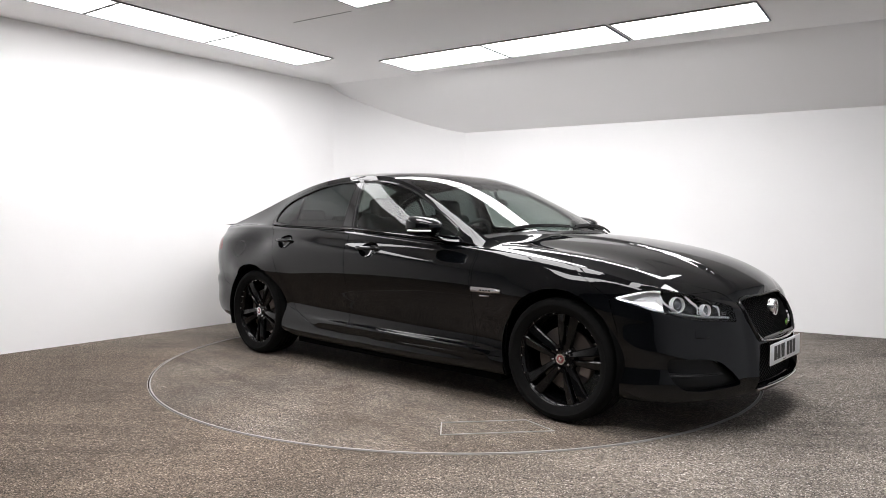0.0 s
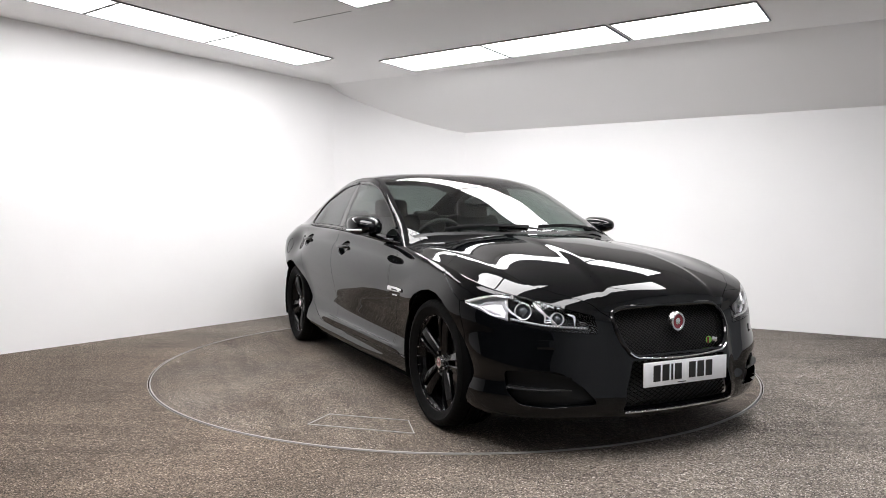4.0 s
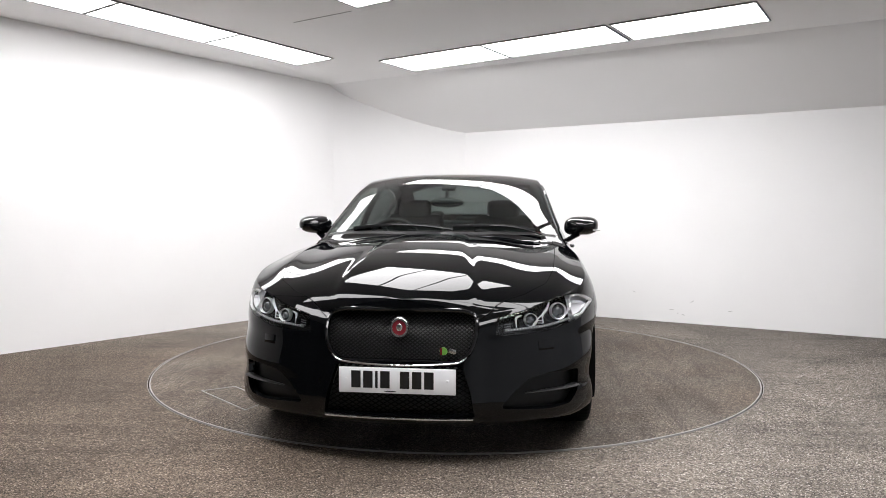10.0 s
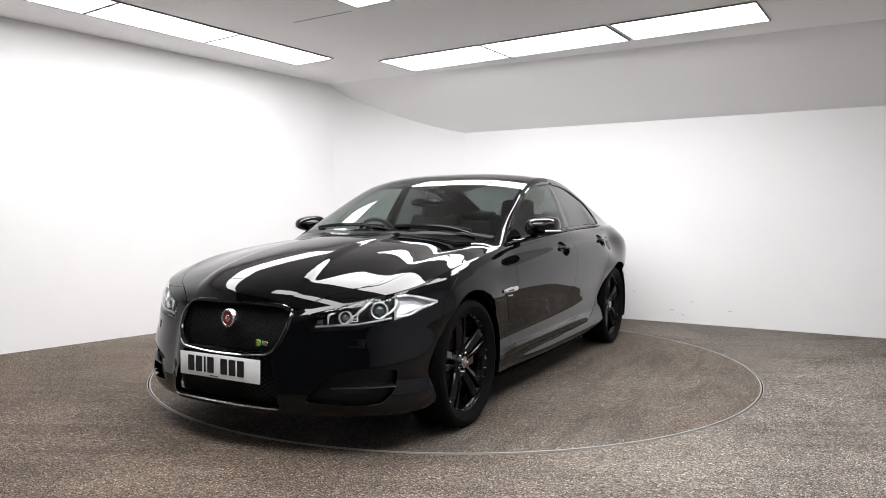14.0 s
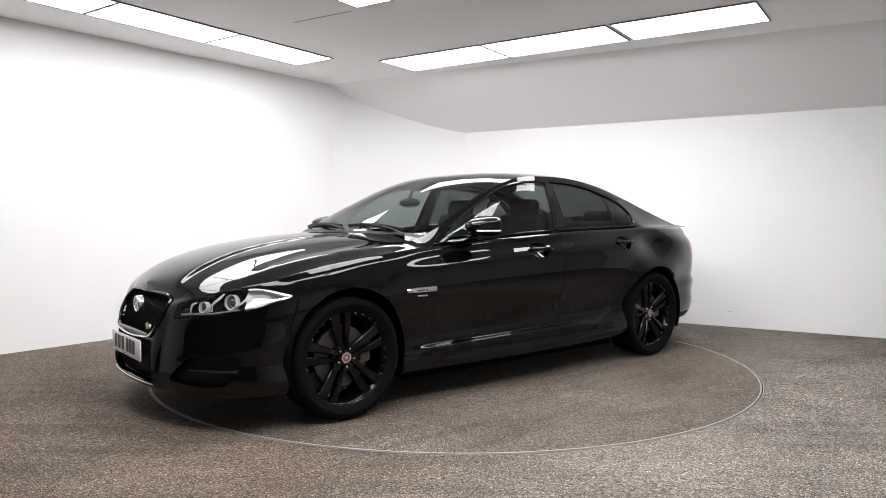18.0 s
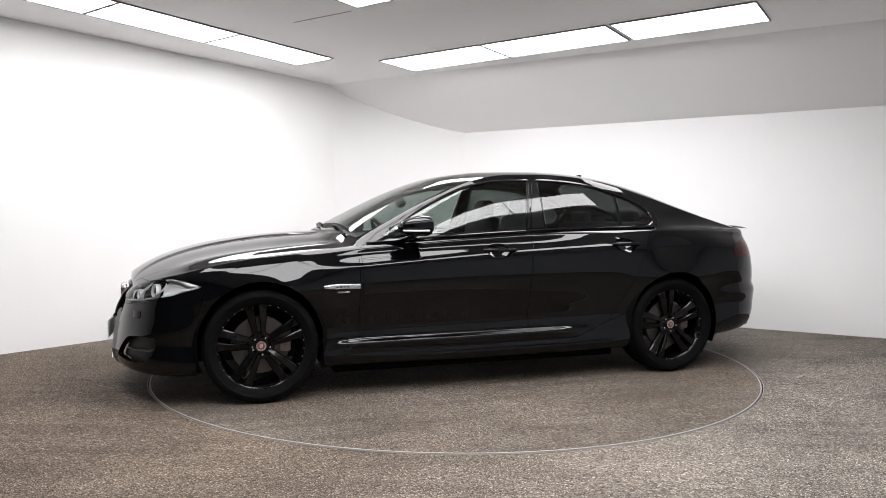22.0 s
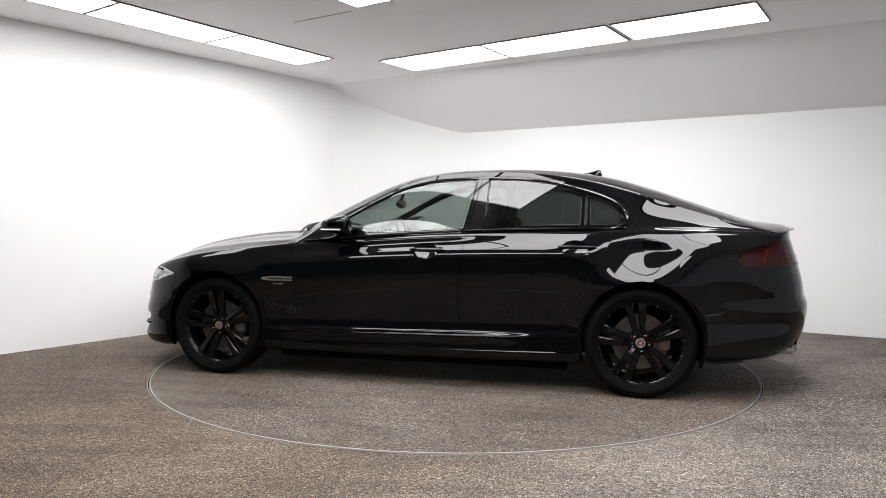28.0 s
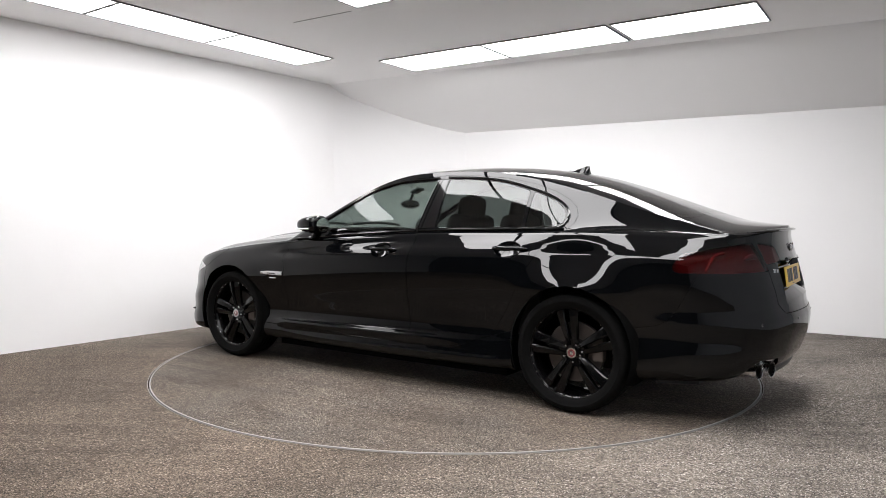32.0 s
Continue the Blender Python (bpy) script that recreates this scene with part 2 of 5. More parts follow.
def ring_floor():
    bm = bmesh.new()
    n = 128
    inner = [bm.verts.new(((R_TABLE + 0.006) * math.cos(2 * math.pi * i / n), (R_TABLE + 0.006) * math.sin(2 * math.pi * i / n), 0)) for i in range(n)]
    low = [bm.verts.new((v.co.x, v.co.y, -0.06)) for v in inner]
    outer = [bm.verts.new((11 * math.cos(2 * math.pi * i / n), 11 * math.sin(2 * math.pi * i / n), 0)) for i in range(n)]
    base = [bm.verts.new((v.co.x, v.co.y, -0.06)) for v in outer]
    mid = bm.verts.new((0, 0, -0.06))
    for i in range(n):
        j = (i + 1) % n
        bm.faces.new((inner[i], outer[i], outer[j], inner[j]))
        bm.faces.new((low[i], inner[i], inner[j], low[j]))
        bm.faces.new((low[j], base[j], base[i], low[i]))
        bm.faces.new((low[i], low[j], mid))
        bm.faces.new((outer[i], base[i], base[j], outer[j]))
    return bm


tagged(part("floor", ring_floor(), FLOOR, None, smooth=False), "grey-brown resin-bound stone floor with worn stains", "floor", kind="structure")
bm = lathe(bmesh.new(), [(R_TABLE + 0.0065, 0.0015), (R_TABLE + 0.0095, 0.002), (R_TABLE + 0.0095, -0.03), (R_TABLE + 0.0065, -0.03)], 160, closed=True)
tagged(part("trim", bm, STEEL, None), "thin worn steel edge ring round the turntable well", "edge ring", kind="structure")

# turntable, turned with the car
table = tagged(new("turntable"), "round turntable surfaced in grey-brown stone resin", "turntable")
bm = lathe(bmesh.new(), [(0, -0.05), (R_TABLE - 0.004, -0.05), (R_TABLE - 0.004, 0.0), (0, 0.0)], 160)
part("deck", bm, DECK, table, smooth=False)
bm = lathe(bmesh.new(), [(R_TABLE - 0.0035, -0.03), (R_TABLE - 0.0035, 0.002), (R_TABLE - 0.0105, 0.003), (R_TABLE - 0.0105, -0.03)], 160, closed=True)
part("edge_ring", bm, STEEL, table, "thin worn steel rim")
OX = 0.0773                       # the car's middle lies this far ahead of the turning axis
h0, hu, hv = Vector((1.0 + OX, -1.335)), Vector((0.655, 0.755)), Vector((0.655, -0.755))
bm = bmesh.new()
hl, hk, hw = 0.47, 0.60, 0.215
for a, b in (((0, 0), (hl, 0)), ((0, hw), (hk, hw)), ((0, 0), (0, hw)), ((hl, 0), (hk, hw))):
    p, q = h0 + hu * a[0] + hv * a[1], h0 + hu * b[0] + hv * b[1]
    d = (q - p)
    box(bm, (d.length + 0.006, 0.006, 0.004), Matrix.Translation(((p.x + q.x) / 2, (p.y + q.y) / 2, 0.0015)) @ Matrix.Rotation(math.atan2(d.y, d.x), 4, "Z"))
part("hatch_frame", bm, STEEL, table, "thin metal outline of an access hatch", smooth=False)

# ---------- ceiling light panels ----------


def light_panel(origin, u, v, length, width, lit=PANEL):
    """A flush lit panel: frame and diffuser; origin is one corner in plan."""
    ob = tagged(new("ceiling_light"), "flush rectangular ceiling light panel, lit white", "ceiling light", "ceiling light panels")
    c = origin + u * (length / 2) + v * (width / 2)
    ob.matrix_basis = Matrix.Translation((c.x, c.y, CEIL_Z)) @ Matrix.Rotation(math.atan2(u.y, u.x), 4, "Z")
    g = 0.011
    bm = bmesh.new()
    for sx, sy, lx, ly in ((0, 1, length, g), (0, -1, length, g), (1, 0, g, width - 2 * g), (-1, 0, g, width - 2 * g)):
        box(bm, (lx, ly, 0.012), Matrix.Translation((sx * (length - g) / 2, sy * (width - g) / 2, -0.006)))
    part("frame", bm, PANEL_FRAME, ob, smooth=False)
    part("diffuser", box(bmesh.new(), (length - 2 * g, width - 2 * g, 0.006), Matrix.Translation((0, 0, -0.004))), lit, ob, "glowing white diffuser", smooth=False)
    return ob


UL = Vector((0.566, 0.824)).normalized()            # strip along the far-left wall
VL = Vector((0.824, -0.566)).normalized()
o = Vector((-1.66, 1.84)) + UL * 0.045 - VL * 0.012
for i in range(3):
    light_panel(o - UL * (1.136 + 1.105 * i), UL, VL, 1.136 if i == 0 else 1.10, 0.525, PANEL_DIM)
UR = Vector((0.8366, -0.5478)).normalized()         # strip under the slope
VR = Vector((-0.5478, -0.8366)).normalized()
o = Vector((-0.425, 2.155))
for a, long in ((-0.03, 1.185), (1.162, 1.203), (2.398, 1.122)):
    light_panel(o + UR * a - VR * 0.014, UR, VR, long, 0.594)
o = Vector((-0.74, -0.12))                          # block of panels over the near side
for i in range(3):
    light_panel(o + UR * 0.62 * i, UR, VR, 0.61, 1.20)
o = Vector((2.23, -0.58))                           # unseen strip added on the near-right side to brighten the right
for i in range(3):
    light_panel(o - UL * 1.20 * (i + 1), UL, VL, 1.19, 0.47)
o = Vector((-2.036, -2.013))                        # strip towards the viewpoint
for i in range(3):
    light_panel(o + UR * 1.165 * i, UR, VR, 1.158, 0.60)

# hairline board joints in the ceiling
for p, q in (((-1.318, 0.307), (-0.80, -0.01)), ((2.394, 1.107), (2.90, 0.735))):
    p, q = Vector(p), Vector(q)
    d = q - p
    bm = box(bmesh.new(), (d.length, 0.005, 0.003), Matrix.Translation(((p.x + q.x) / 2, (p.y + q.y) / 2, CEIL_Z - 0.001)) @ Matrix.Rotation(math.atan2(d.y, d.x), 4, "Z"))
    tagged(part("trim", bm, PANEL_FRAME, None, smooth=False), "hairline grey joint in the ceiling boards", "joint", kind="structure")

# faint scuffs low on the far-right wall
SCUFF = plain("grey_scuff", (0.50, 0.49, 0.48), 0.8)
for d, z, long, tilt in ((1.033, 0.136, 0.05, 4), (1.093, 0.103, 0.02, -20), (1.151, 0.089, 0.035, 12), (1.236, 0.233, 0.05, -35), (0.62, 0.31, 0.03, 25), (1.62, 0.16, 0.04, -8)):
    p = NR * CR + DR * d
    bm = box(bmesh.new(), (long, 0.003, 0.0045), Matrix.Translation((p.x, p.y, z)) @ Matrix.Rotation(math.atan2(DR.y, DR.x), 4, "Z") @ Matrix.Rotation(radians(tilt), 4, "Y"))
    tagged(part("wall_scuff", bm, SCUFF, None, smooth=False), "short grey scuff low on the white wall", "scuff", kind="structure")

# ---------- the car: a four-door saloon ----------
# its own space: x forward from the middle of the wheelbase, y to its left, z up


def curve(*knots):
    """A smooth line through (x, value) knots; straight on beyond the ends."""
    k = sorted(knots)
    xs, ys = np.array([a for a, _ in k], float), np.array([b for _, b in k], float)
    d = np.diff(ys) / np.diff(xs)
    h = np.diff(xs)
    m = np.empty(len(xs))
    m[0], m[-1] = d[0], d[-1]
    for i in range(1, len(xs) - 1):
        m[i] = (d[i - 1] * h[i] + d[i] * h[i - 1]) / (h[i] + h[i - 1])

    def f(x):
        if x <= xs[0]:
            return float(ys[0] + m[0] * (x - xs[0]))
        if x >= xs[-1]:
            return float(ys[-1] + m[-1] * (x - xs[-1]))
        i = int(np.searchsorted(xs, x)) - 1
        t = (x - xs[i]) / h[i]
        t2, t3 = t * t, t * t * t
        return float((2 * t3 - 3 * t2 + 1) * ys[i] + (t3 - 2 * t2 + t) * h[i] * m[i] + (-2 * t3 + 3 * t2) * ys[i + 1] + (t3 - t2) * h[i] * m[i + 1])
    return f


WB, TYRE_R = 1.4545, 0.343
# plan outline of the body, by arc length from nose centre to tail centre
PLAN = [(2.36, 0), (2.352, 0.18), (2.318, 0.395), (2.235, 0.60), (2.11, 0.754), (1.95, 0.854), (1.75, 0.912), (1.45, 0.925), (1.0, 0.918), (0.5, 0.92), (0, 0.922),
        (-0.5, 0.922), (-1.0, 0.922), (-1.45, 0.928), (-1.75, 0.912), (-2.0, 0.872), (-2.2, 0.816), (-2.365, 0.722), (-2.475, 0.585), (-2.55, 0.385), (-2.582, 0.18), (-2.592, 0)]
arc = [0.0]
for a, b in zip(PLAN, PLAN[1:]):
    arc.append(arc[-1] + math.hypot(b[0] - a[0], b[1] - a[1]))
plan_x = curve(*[(s, p[0]) for s, p in zip(arc, PLAN)])
plan_y = curve(*[(s, p[1]) for s, p in zip(arc, PLAN)])
z_shoulder = curve((2.36, 0.655), (2.3, 0.69), (2.2, 0.725), (2.1, 0.752), (1.95, 0.785), (1.75, 0.828), (1.5, 0.868), (1.2, 0.905), (0.9, 0.935), (0.5, 0.968), (0.2, 0.99), (-0.3, 1.018), (-1.0, 1.038), (-1.5, 1.045), (-1.9, 1.04),
                   (-2.2, 1.03), (-2.4, 1.03), (-2.55, 1.045), (-2.592, 1.05))
z_floor = curve((2.36, 0.20), (2.1, 0.19), (1.8, 0.18), (0.9, 0.175), (0, 0.17), (-1, 0.18), (-1.9, 0.225), (-2.592, 0.245))
LEVELS = [(0.0, 0.80), (0.03, 0.868), (0.075, 0.898), (0.14, 0.902), (0.20, 0.894), (0.28, 0.873), (0.40, 0.882), (0.55, 0.909), (0.66, 0.924), (0.74, 0.926), (0.80, 0.921), (0.84, 0.913), (0.875, 0.897), (0.905, 0.876), (0.93, 0.864), (0.96, 0.856), (0.985, 0.847), (1.0, 0.826)]
side_y = curve(*LEVELS)
wing_y = curve(*LEVELS[:9], (0.74, 0.926), (0.80, 0.918), (0.86, 0.908), (0.92, 0.894), (0.96, 0.880), (1.0, 0.855))
nose_x = curve((0, 2.338), (0.12, 2.36), (0.35, 2.352), (0.6, 2.333), (0.8, 2.308), (0.95, 2.266), (1.0, 2.243))
tail_x = curve((0, -2.40), (0.08, -2.49), (0.22, -2.545), (0.36, -2.566), (0.42, -2.563), (0.475, -2.543), (0.54, -2.536), (0.60, -2.526), (0.68, -2.508), (0.76, -2.490), (0.82, -2.474), (0.9, -2.456), (0.96, -2.446), (1.0, -2.447))
# greenhouse: the line of the roof rail, and the roof's middle
rail_y = curve((1.4, 0.80), (1.1, 0.795), (0.95, 0.788), (0.8, 0.770), (0.5, 0.720), (0.3, 0.695), (0.1, 0.669), (-0.1, 0.648), (-0.4, 0.619), (-0.8, 0.594), (-1.1, 0.590), (-1.4, 0.604), (-1.7, 0.620), (-2.0, 0.636), (-2.3, 0.65), (-2.6, 0.65))
rail_z = curve((1.4, 0.66), (1.1, 0.84), (0.95, 0.925), (0.8, 1.008), (0.5, 1.163), (0.3, 1.262), (0.1, 1.348), (-0.1, 1.402), (-0.4, 1.425), (-0.8, 1.413), (-1.1, 1.368), (-1.4, 1.286), (-1.7, 1.19), (-2.0, 1.10), (-2.2, 1.045), (-2.6, 0.95))
roof_z = curve((1.4, 0.80), (1.1, 0.965), (0.98, 1.035), (0.73, 1.168), (0.47, 1.295), (0.25, 1.383), (0.12, 1.42), (-0.06, 1.450), (-0.29, 1.466), (-0.52, 1.473), (-0.76, 1.469), (-1.0, 1.451), (-1.25, 1.412), (-1.5, 1.345),
               (-1.76, 1.256), (-2.0, 1.170), (-2.2, 1.106), (-2.6, 0.98))
deck_z = curve((2.36, 0.655), (2.3, 0.695), (2.21, 0.768), (2.1, 0.828), (2.0, 0.868), (1.83, 0.918), (1.63, 0.956), (1.43, 0.982), (1.23, 0.998), (1.0, 1.008), (0.6, 1.0), (0, 1.0), (-1.0, 1.05), (-1.7, 1.09), (-2.0, 1.109), (-2.2, 1.105), (-2.4, 1.084), (-2.55, 1.065), (-2.592, 1.056))
bulge_w = curve((2.36, 0.34), (2.2, 0.33), (1.8, 0.27), (1.4, 0.215), (1.0, 0.185), (0, 0.18))


def smooth_step(a, b, x):
    t = min(max((x - a) / (b - a), 0.0), 1.0)
    return t * t * (3 - 2 * t)


def side_point(s, f):
    """Body side and ends: arc length s, height share f."""
    bx, by = plan_x(s), plan_y(s)
    x = bx
    if bx > 1.6:
        x = 1.6 + (bx - 1.6) * (nose_x(f) - 1.6) / (2.36 - 1.6)
    elif bx < -1.7:
        x = -1.7 + (bx + 1.7) * (tail_x(f) + 1.7) / (-2.592 + 1.7)
    wf = smooth_step(0.75, 1.25, bx)
    k = side_y(f) * (1 - wf) + wf * wing_y(f)
    k += 0.019 * (1 - smooth_step(0.212, 0.238, f)) * smooth_step(0.15, 0.20, f) * smooth_step(1.02, 0.80, bx) * smooth_step(-0.85, -0.35, bx)
    k += 0.012 * (1 - smooth_step(0.085, 0.118, f)) * smooth_step(1.0, 0.2, bx) * smooth_step(-1.15, -0.9, bx)
    k += 0.024 * (1 - smooth_step(0.42, 0.485, f)) * smooth_step(0.05, 0.30, f) * smooth_step(-1.8, -2.1, bx)
    k -= 0.042 * smooth_step(0.90, 1.0, f) * smooth_step(-0.2, -1.1, bx) * smooth_step(-2.5, -2.1, bx)
    fl = smooth_step(1.5, 2.1, bx)
    k = k * (1 - fl) + fl * (k * 0.4 + 0.92 * 0.6)
    y = by / 0.922 * k
    z0, z1 = z_floor(bx), z_shoulder(bx)
    z = z0 + (z1 - z0) * f
    if bx > 1.7:
        # full-width lower bumper corners, and the grille's section standing proud of them
        y += 0.032 * smooth_step(0.66, 0.42, f) * smooth_step(1.72, 1.95, bx) * smooth_step(2.34, 2.12, bx)
        x -= 0.016 * smooth_step(0.33, 0.385, y) * smooth_step(2.0, 2.2, bx) * smooth_step(0.95, 0.78, f)
    elif bx < -2.3:
        # recess round the rear plate
        x += 0.045 * smooth_step(0.37, 0.31, y) * smooth_step(0.685, 0.715, z) * smooth_step(0.885, 0.862, z)
    # above each wheel the flank leans straight out from the shoulder to the arch
    lean = 0.96 * math.exp(-((x + 1.47) / 0.27) ** 2) * smooth_step(0.62, 0.73, z) * smooth_step(1.06, 0.90, z)
    y += lean * (0.940 - 0.56 * (z - 0.73) - y)
    lean = 0.55 * math.exp(-((x - 1.36) / 0.24) ** 2) * smooth_step(0.58, 0.72, z) * smooth_step(0.92, 0.78, z)
    y += lean * (0.934 - 0.42 * (z - 0.72) - y)
    for wx, amount in ((1.4545, 0.004), (-1.4545, 0.006)):
        y += amount * smooth_step(0.54, 0.40, math.hypot(x - wx, z - 0.363)) * smooth_step(0.3, 0.5, z)
    return Vector((x, y, z))


def top_height(x, y, ys, zs):
    a = min(abs(y) / max(ys, 1e-4), 1.0)
    zc = deck_z(x)
    h = zs + (zc - zs) * (1 - a ** (2.7 - 0.65 * smooth_step(0.6, 1.2, x)))
    if x > 0.7:
        w = bulge_w(x)
        h += 0.012 * (1 - smooth_step(w - 0.012, w + 0.026, abs(y))) * smooth_step(2.33, 2.0, x)
        # wing crest over the lamp and the hollow between it and the raised centre
        fade = smooth_step(2.08, 1.75, x) * smooth_step(0.8, 1.05, x)
        yc = 0.735 - 0.16 * max(x - 1.75, 0)
        h += fade * (0.011 * math.exp(-((abs(y) - yc) / 0.065) ** 2) - 0.004 * math.exp(-((abs(y) - yc + 0.17) / 0.09) ** 2))
    ry, rz = max(min(rail_y(x), ys), 1e-4), rail_z(x)
    if abs(y) <= ry:
        g = rz + (roof_z(x) - rz) * (1 - (abs(y) / ry) ** 2.8)
    else:
        t = (abs(y) - ry) / max(ys - ry, 1e-4)
        # the side windows bow outwards; behind them the pillar sweeps hollow into the shoulder
        back = smooth_step(-1.15, -1.75, x)
        g = zs + (rz - zs) * (1 - t) ** (1 + 0.8 * back) + 0.09 * (1 - back) * max(rz - zs, 0) * 4 * t * (1 - t)
    k = 0.006 if x > 0 else 0.015
    m = max(h, g)
    d = max(k - abs(h - g), 0.0) / k
    return m + d * d * k * 0.25


HEIGHTS = [*np.linspace(0, 0.07, 4), *np.linspace(0.085, 0.118, 5), *np.linspace(0.14, 0.205, 4), *np.linspace(0.212, 0.238, 5), *np.linspace(0.26, 0.78, 18), *np.linspace(0.80, 0.99, 18), 1.0]
NS, NF, NT1, NT2 = 210, len(HEIGHTS) - 1, 16, 36
S_LEN = arc[-1]


def build_half():
    """The left half of the body skin as one sheet of quads."""
    bm = bmesh.new()
    grid = []
    for i in range(NS + 1):
        s = S_LEN * i / NS
        col = []
        for j in range(NF + 1):
            f = HEIGHTS[j]
            col.append(side_point(s, f))
        o = col[-1]
        ys, zs, x = o.y, o.z, o.x
        ry = min(rail_y(x), ys * 0.97)
        for j in range(1, NT1 + 1):
            y = ys + (ry - ys) * j / NT1
            col.append(Vector((x, y, top_height(x, y, ys, zs))))
        for j in range(1, NT2 + 1):
            y = ry * (1 - j / NT2)
            col.append(Vector((x, y, top_height(x, y, ys, zs))))
        grid.append([bm.verts.new(p) for p in col])
    for i in range(NS):
        for j in range(len(grid[0]) - 1):
            q = (grid[i][j], grid[i + 1][j], grid[i + 1][j + 1], grid[i][j + 1])
            bm.faces.new(q)
    bmesh.ops.remove_doubles(bm, verts=bm.verts, dist=0.0004)
    bmesh.ops.dissolve_degenerate(bm, edges=bm.edges, dist=0.0002)
    return bm


def inside(poly, p):
    c = False
    for (ax, ay), (bx, by) in zip(poly, poly[1:] + poly[:1]):
        if (ay > p[1]) != (by > p[1]) and p[0] < (bx - ax) * (p[1] - ay) / (by - ay) + ax:
            c = not c
    return c


AXES = {"side": (Vector((1, 0, 0)), Vector((0, 0, 1))), "plan": (Vector((1, 0, 0)), Vector((0, 1, 0))), "front": (Vector((0, 1, 0)), Vector((0, 0, 1))),
        "fcorner": (Vector((-1, 1, 0)), Vector((0, 0, 1))), "rcorner": (Vector((1, 1, 0)), Vector((0, 0, 1)))}


def rounded(poly, r=0.03, n=4):
    """The polygon with its corners rounded."""
    res = []
    k = len(poly)
    for i in range(k):
        p, a, b = Vector(poly[i]), Vector(poly[i - 1]), Vector(poly[(i + 1) % k])
        ra = min(r, (a - p).length * 0.45)
        rb = min(r, (b - p).length * 0.45)
        pa, pb = p + (a - p).normalized() * ra, p + (b - p).normalized() * rb
        for j in range(n + 1):
            t = j / n
            q = pa * (1 - t) ** 2 + p * (2 * t * (1 - t)) + pb * t * t
            res.append((q.x, q.y))
    return res


def cut_region(bm, poly, view, keep, rid, over=None):
    """Cut the sheet along a polygon seen in a view, and number the faces inside."""
    u, w = AXES[view]
    for (ax, ay), (bx, by) in zip(poly, poly[1:] + poly[:1]):
        L = math.hypot(bx - ax, by - ay)
        if L < 1e-5:
            continue
        dx, dy = (bx - ax) / L, (by - ay) / L
        geom = []
        for f in bm.faces:
            c = f.calc_center_median()
            if not keep(c, f):
                continue
            ok = [False] * 4
            pu, pw = c.dot(u) - ax, c.dot(w) - ay
            t, d = pu * dx + pw * dy, -pu * dy + pw * dx
            r = 0.08
            if -r < t < L + r and abs(d) < r:
                lo = hi = None
                for v in f.verts:
                    vu, vw = v.co.dot(u) - ax, v.co.dot(w) - ay
                    dd, tt = -vu * dy + vw * dx, vu * dx + vw * dy
                    lo = dd if lo is None else min(lo, dd)
                    hi = dd if hi is None else max(hi, dd)
                    ok[0] |= tt > -0.002
                    ok[1] |= tt < L + 0.002
                if lo < 0 < hi and ok[0] and ok[1]:
                    geom.append(f)
        if not geom:
            continue
        es = {e for f in geom for e in f.edges}
        vs = {v for f in geom for v in f.verts}
        normal = u * (-dy) + w * dx
        un = u.length_squared
        co = u * (ax / un) + w * ay
        bmesh.ops.bisect_plane(bm, geom=list(geom) + list(es) + list(vs), dist=0.0003, plane_co=co, plane_no=normal.normalized())
    for f in bm.faces:
        c = f.calc_center_median()
        if keep(c, f) and (over is None or f.material_index in over) and inside(poly, (c.dot(u), c.dot(w))):
            f.material_index = rid


SHELL, FENDER, FDOOR, RDOOR, SILL, BONNET, FBUMP, RBUMP, LID, WSCREEN, RSCREEN, GLASS1, GLASS2, GLASS3, LAMPF, LAMPR, GRILLE, INTAKE, VENT, HOLE, COWL, PILLAR, LAMPL, CUP1, CUP2 = range(25)
skin = build_half()
side_ok = lambda c, f: f.normal.y > 0.35 or c.z < 0.9
is_low = lambda c, f: c.z < 1.02 and f.normal.z < 0.85
top_ok = lambda c, f: f.normal.z > 0.25 and c.z > 0.6
for f in skin.faces:
    f.normal_update()
    c = f.calc_center_median()
    if f.normal.y < -0.01 or (abs(f.normal.y) < 0.01 and f.normal.z < -0.01):
        f.normal_flip()


def arch(x, z, r, n=28):
    return [(x + r * math.cos(2 * math.pi * i / n), z + r * math.sin(2 * math.pi * i / n)) for i in range(n)]


outer = lambda c, f: c.y > 0.45 and c.z < 1.0
cut_region(skin, [(0.86, 0.1), (0.86, 1.0), (1.3, 1.0), (1.765, 0.712), (1.84, 0.55), (1.84, 0.1)], "side", outer, FENDER)
cut_region(skin, [(1.765, 0.712), (1.81, 0.55), (1.82, 0.1), (2.6, 0.1), (2.6, 0.75), (2.3, 0.75)], "side", lambda c, f: c.z < 0.76, FBUMP)
cut_region(skin, [(0.80, 0.955), (0.845, 0.93), (0.842, 0.305), (-0.298, 0.29), (-0.298, 0.6), (-0.310, 0.85), (-0.345, 1.05), (-0.42, 1.40), (-0.1, 1.378), (0.1, 1.332), (0.3, 1.247), (0.5, 1.148), (0.72, 1.03)], "side", lambda c, f: c.y > 0.5 and f.normal.y > 0.3, FDOOR)
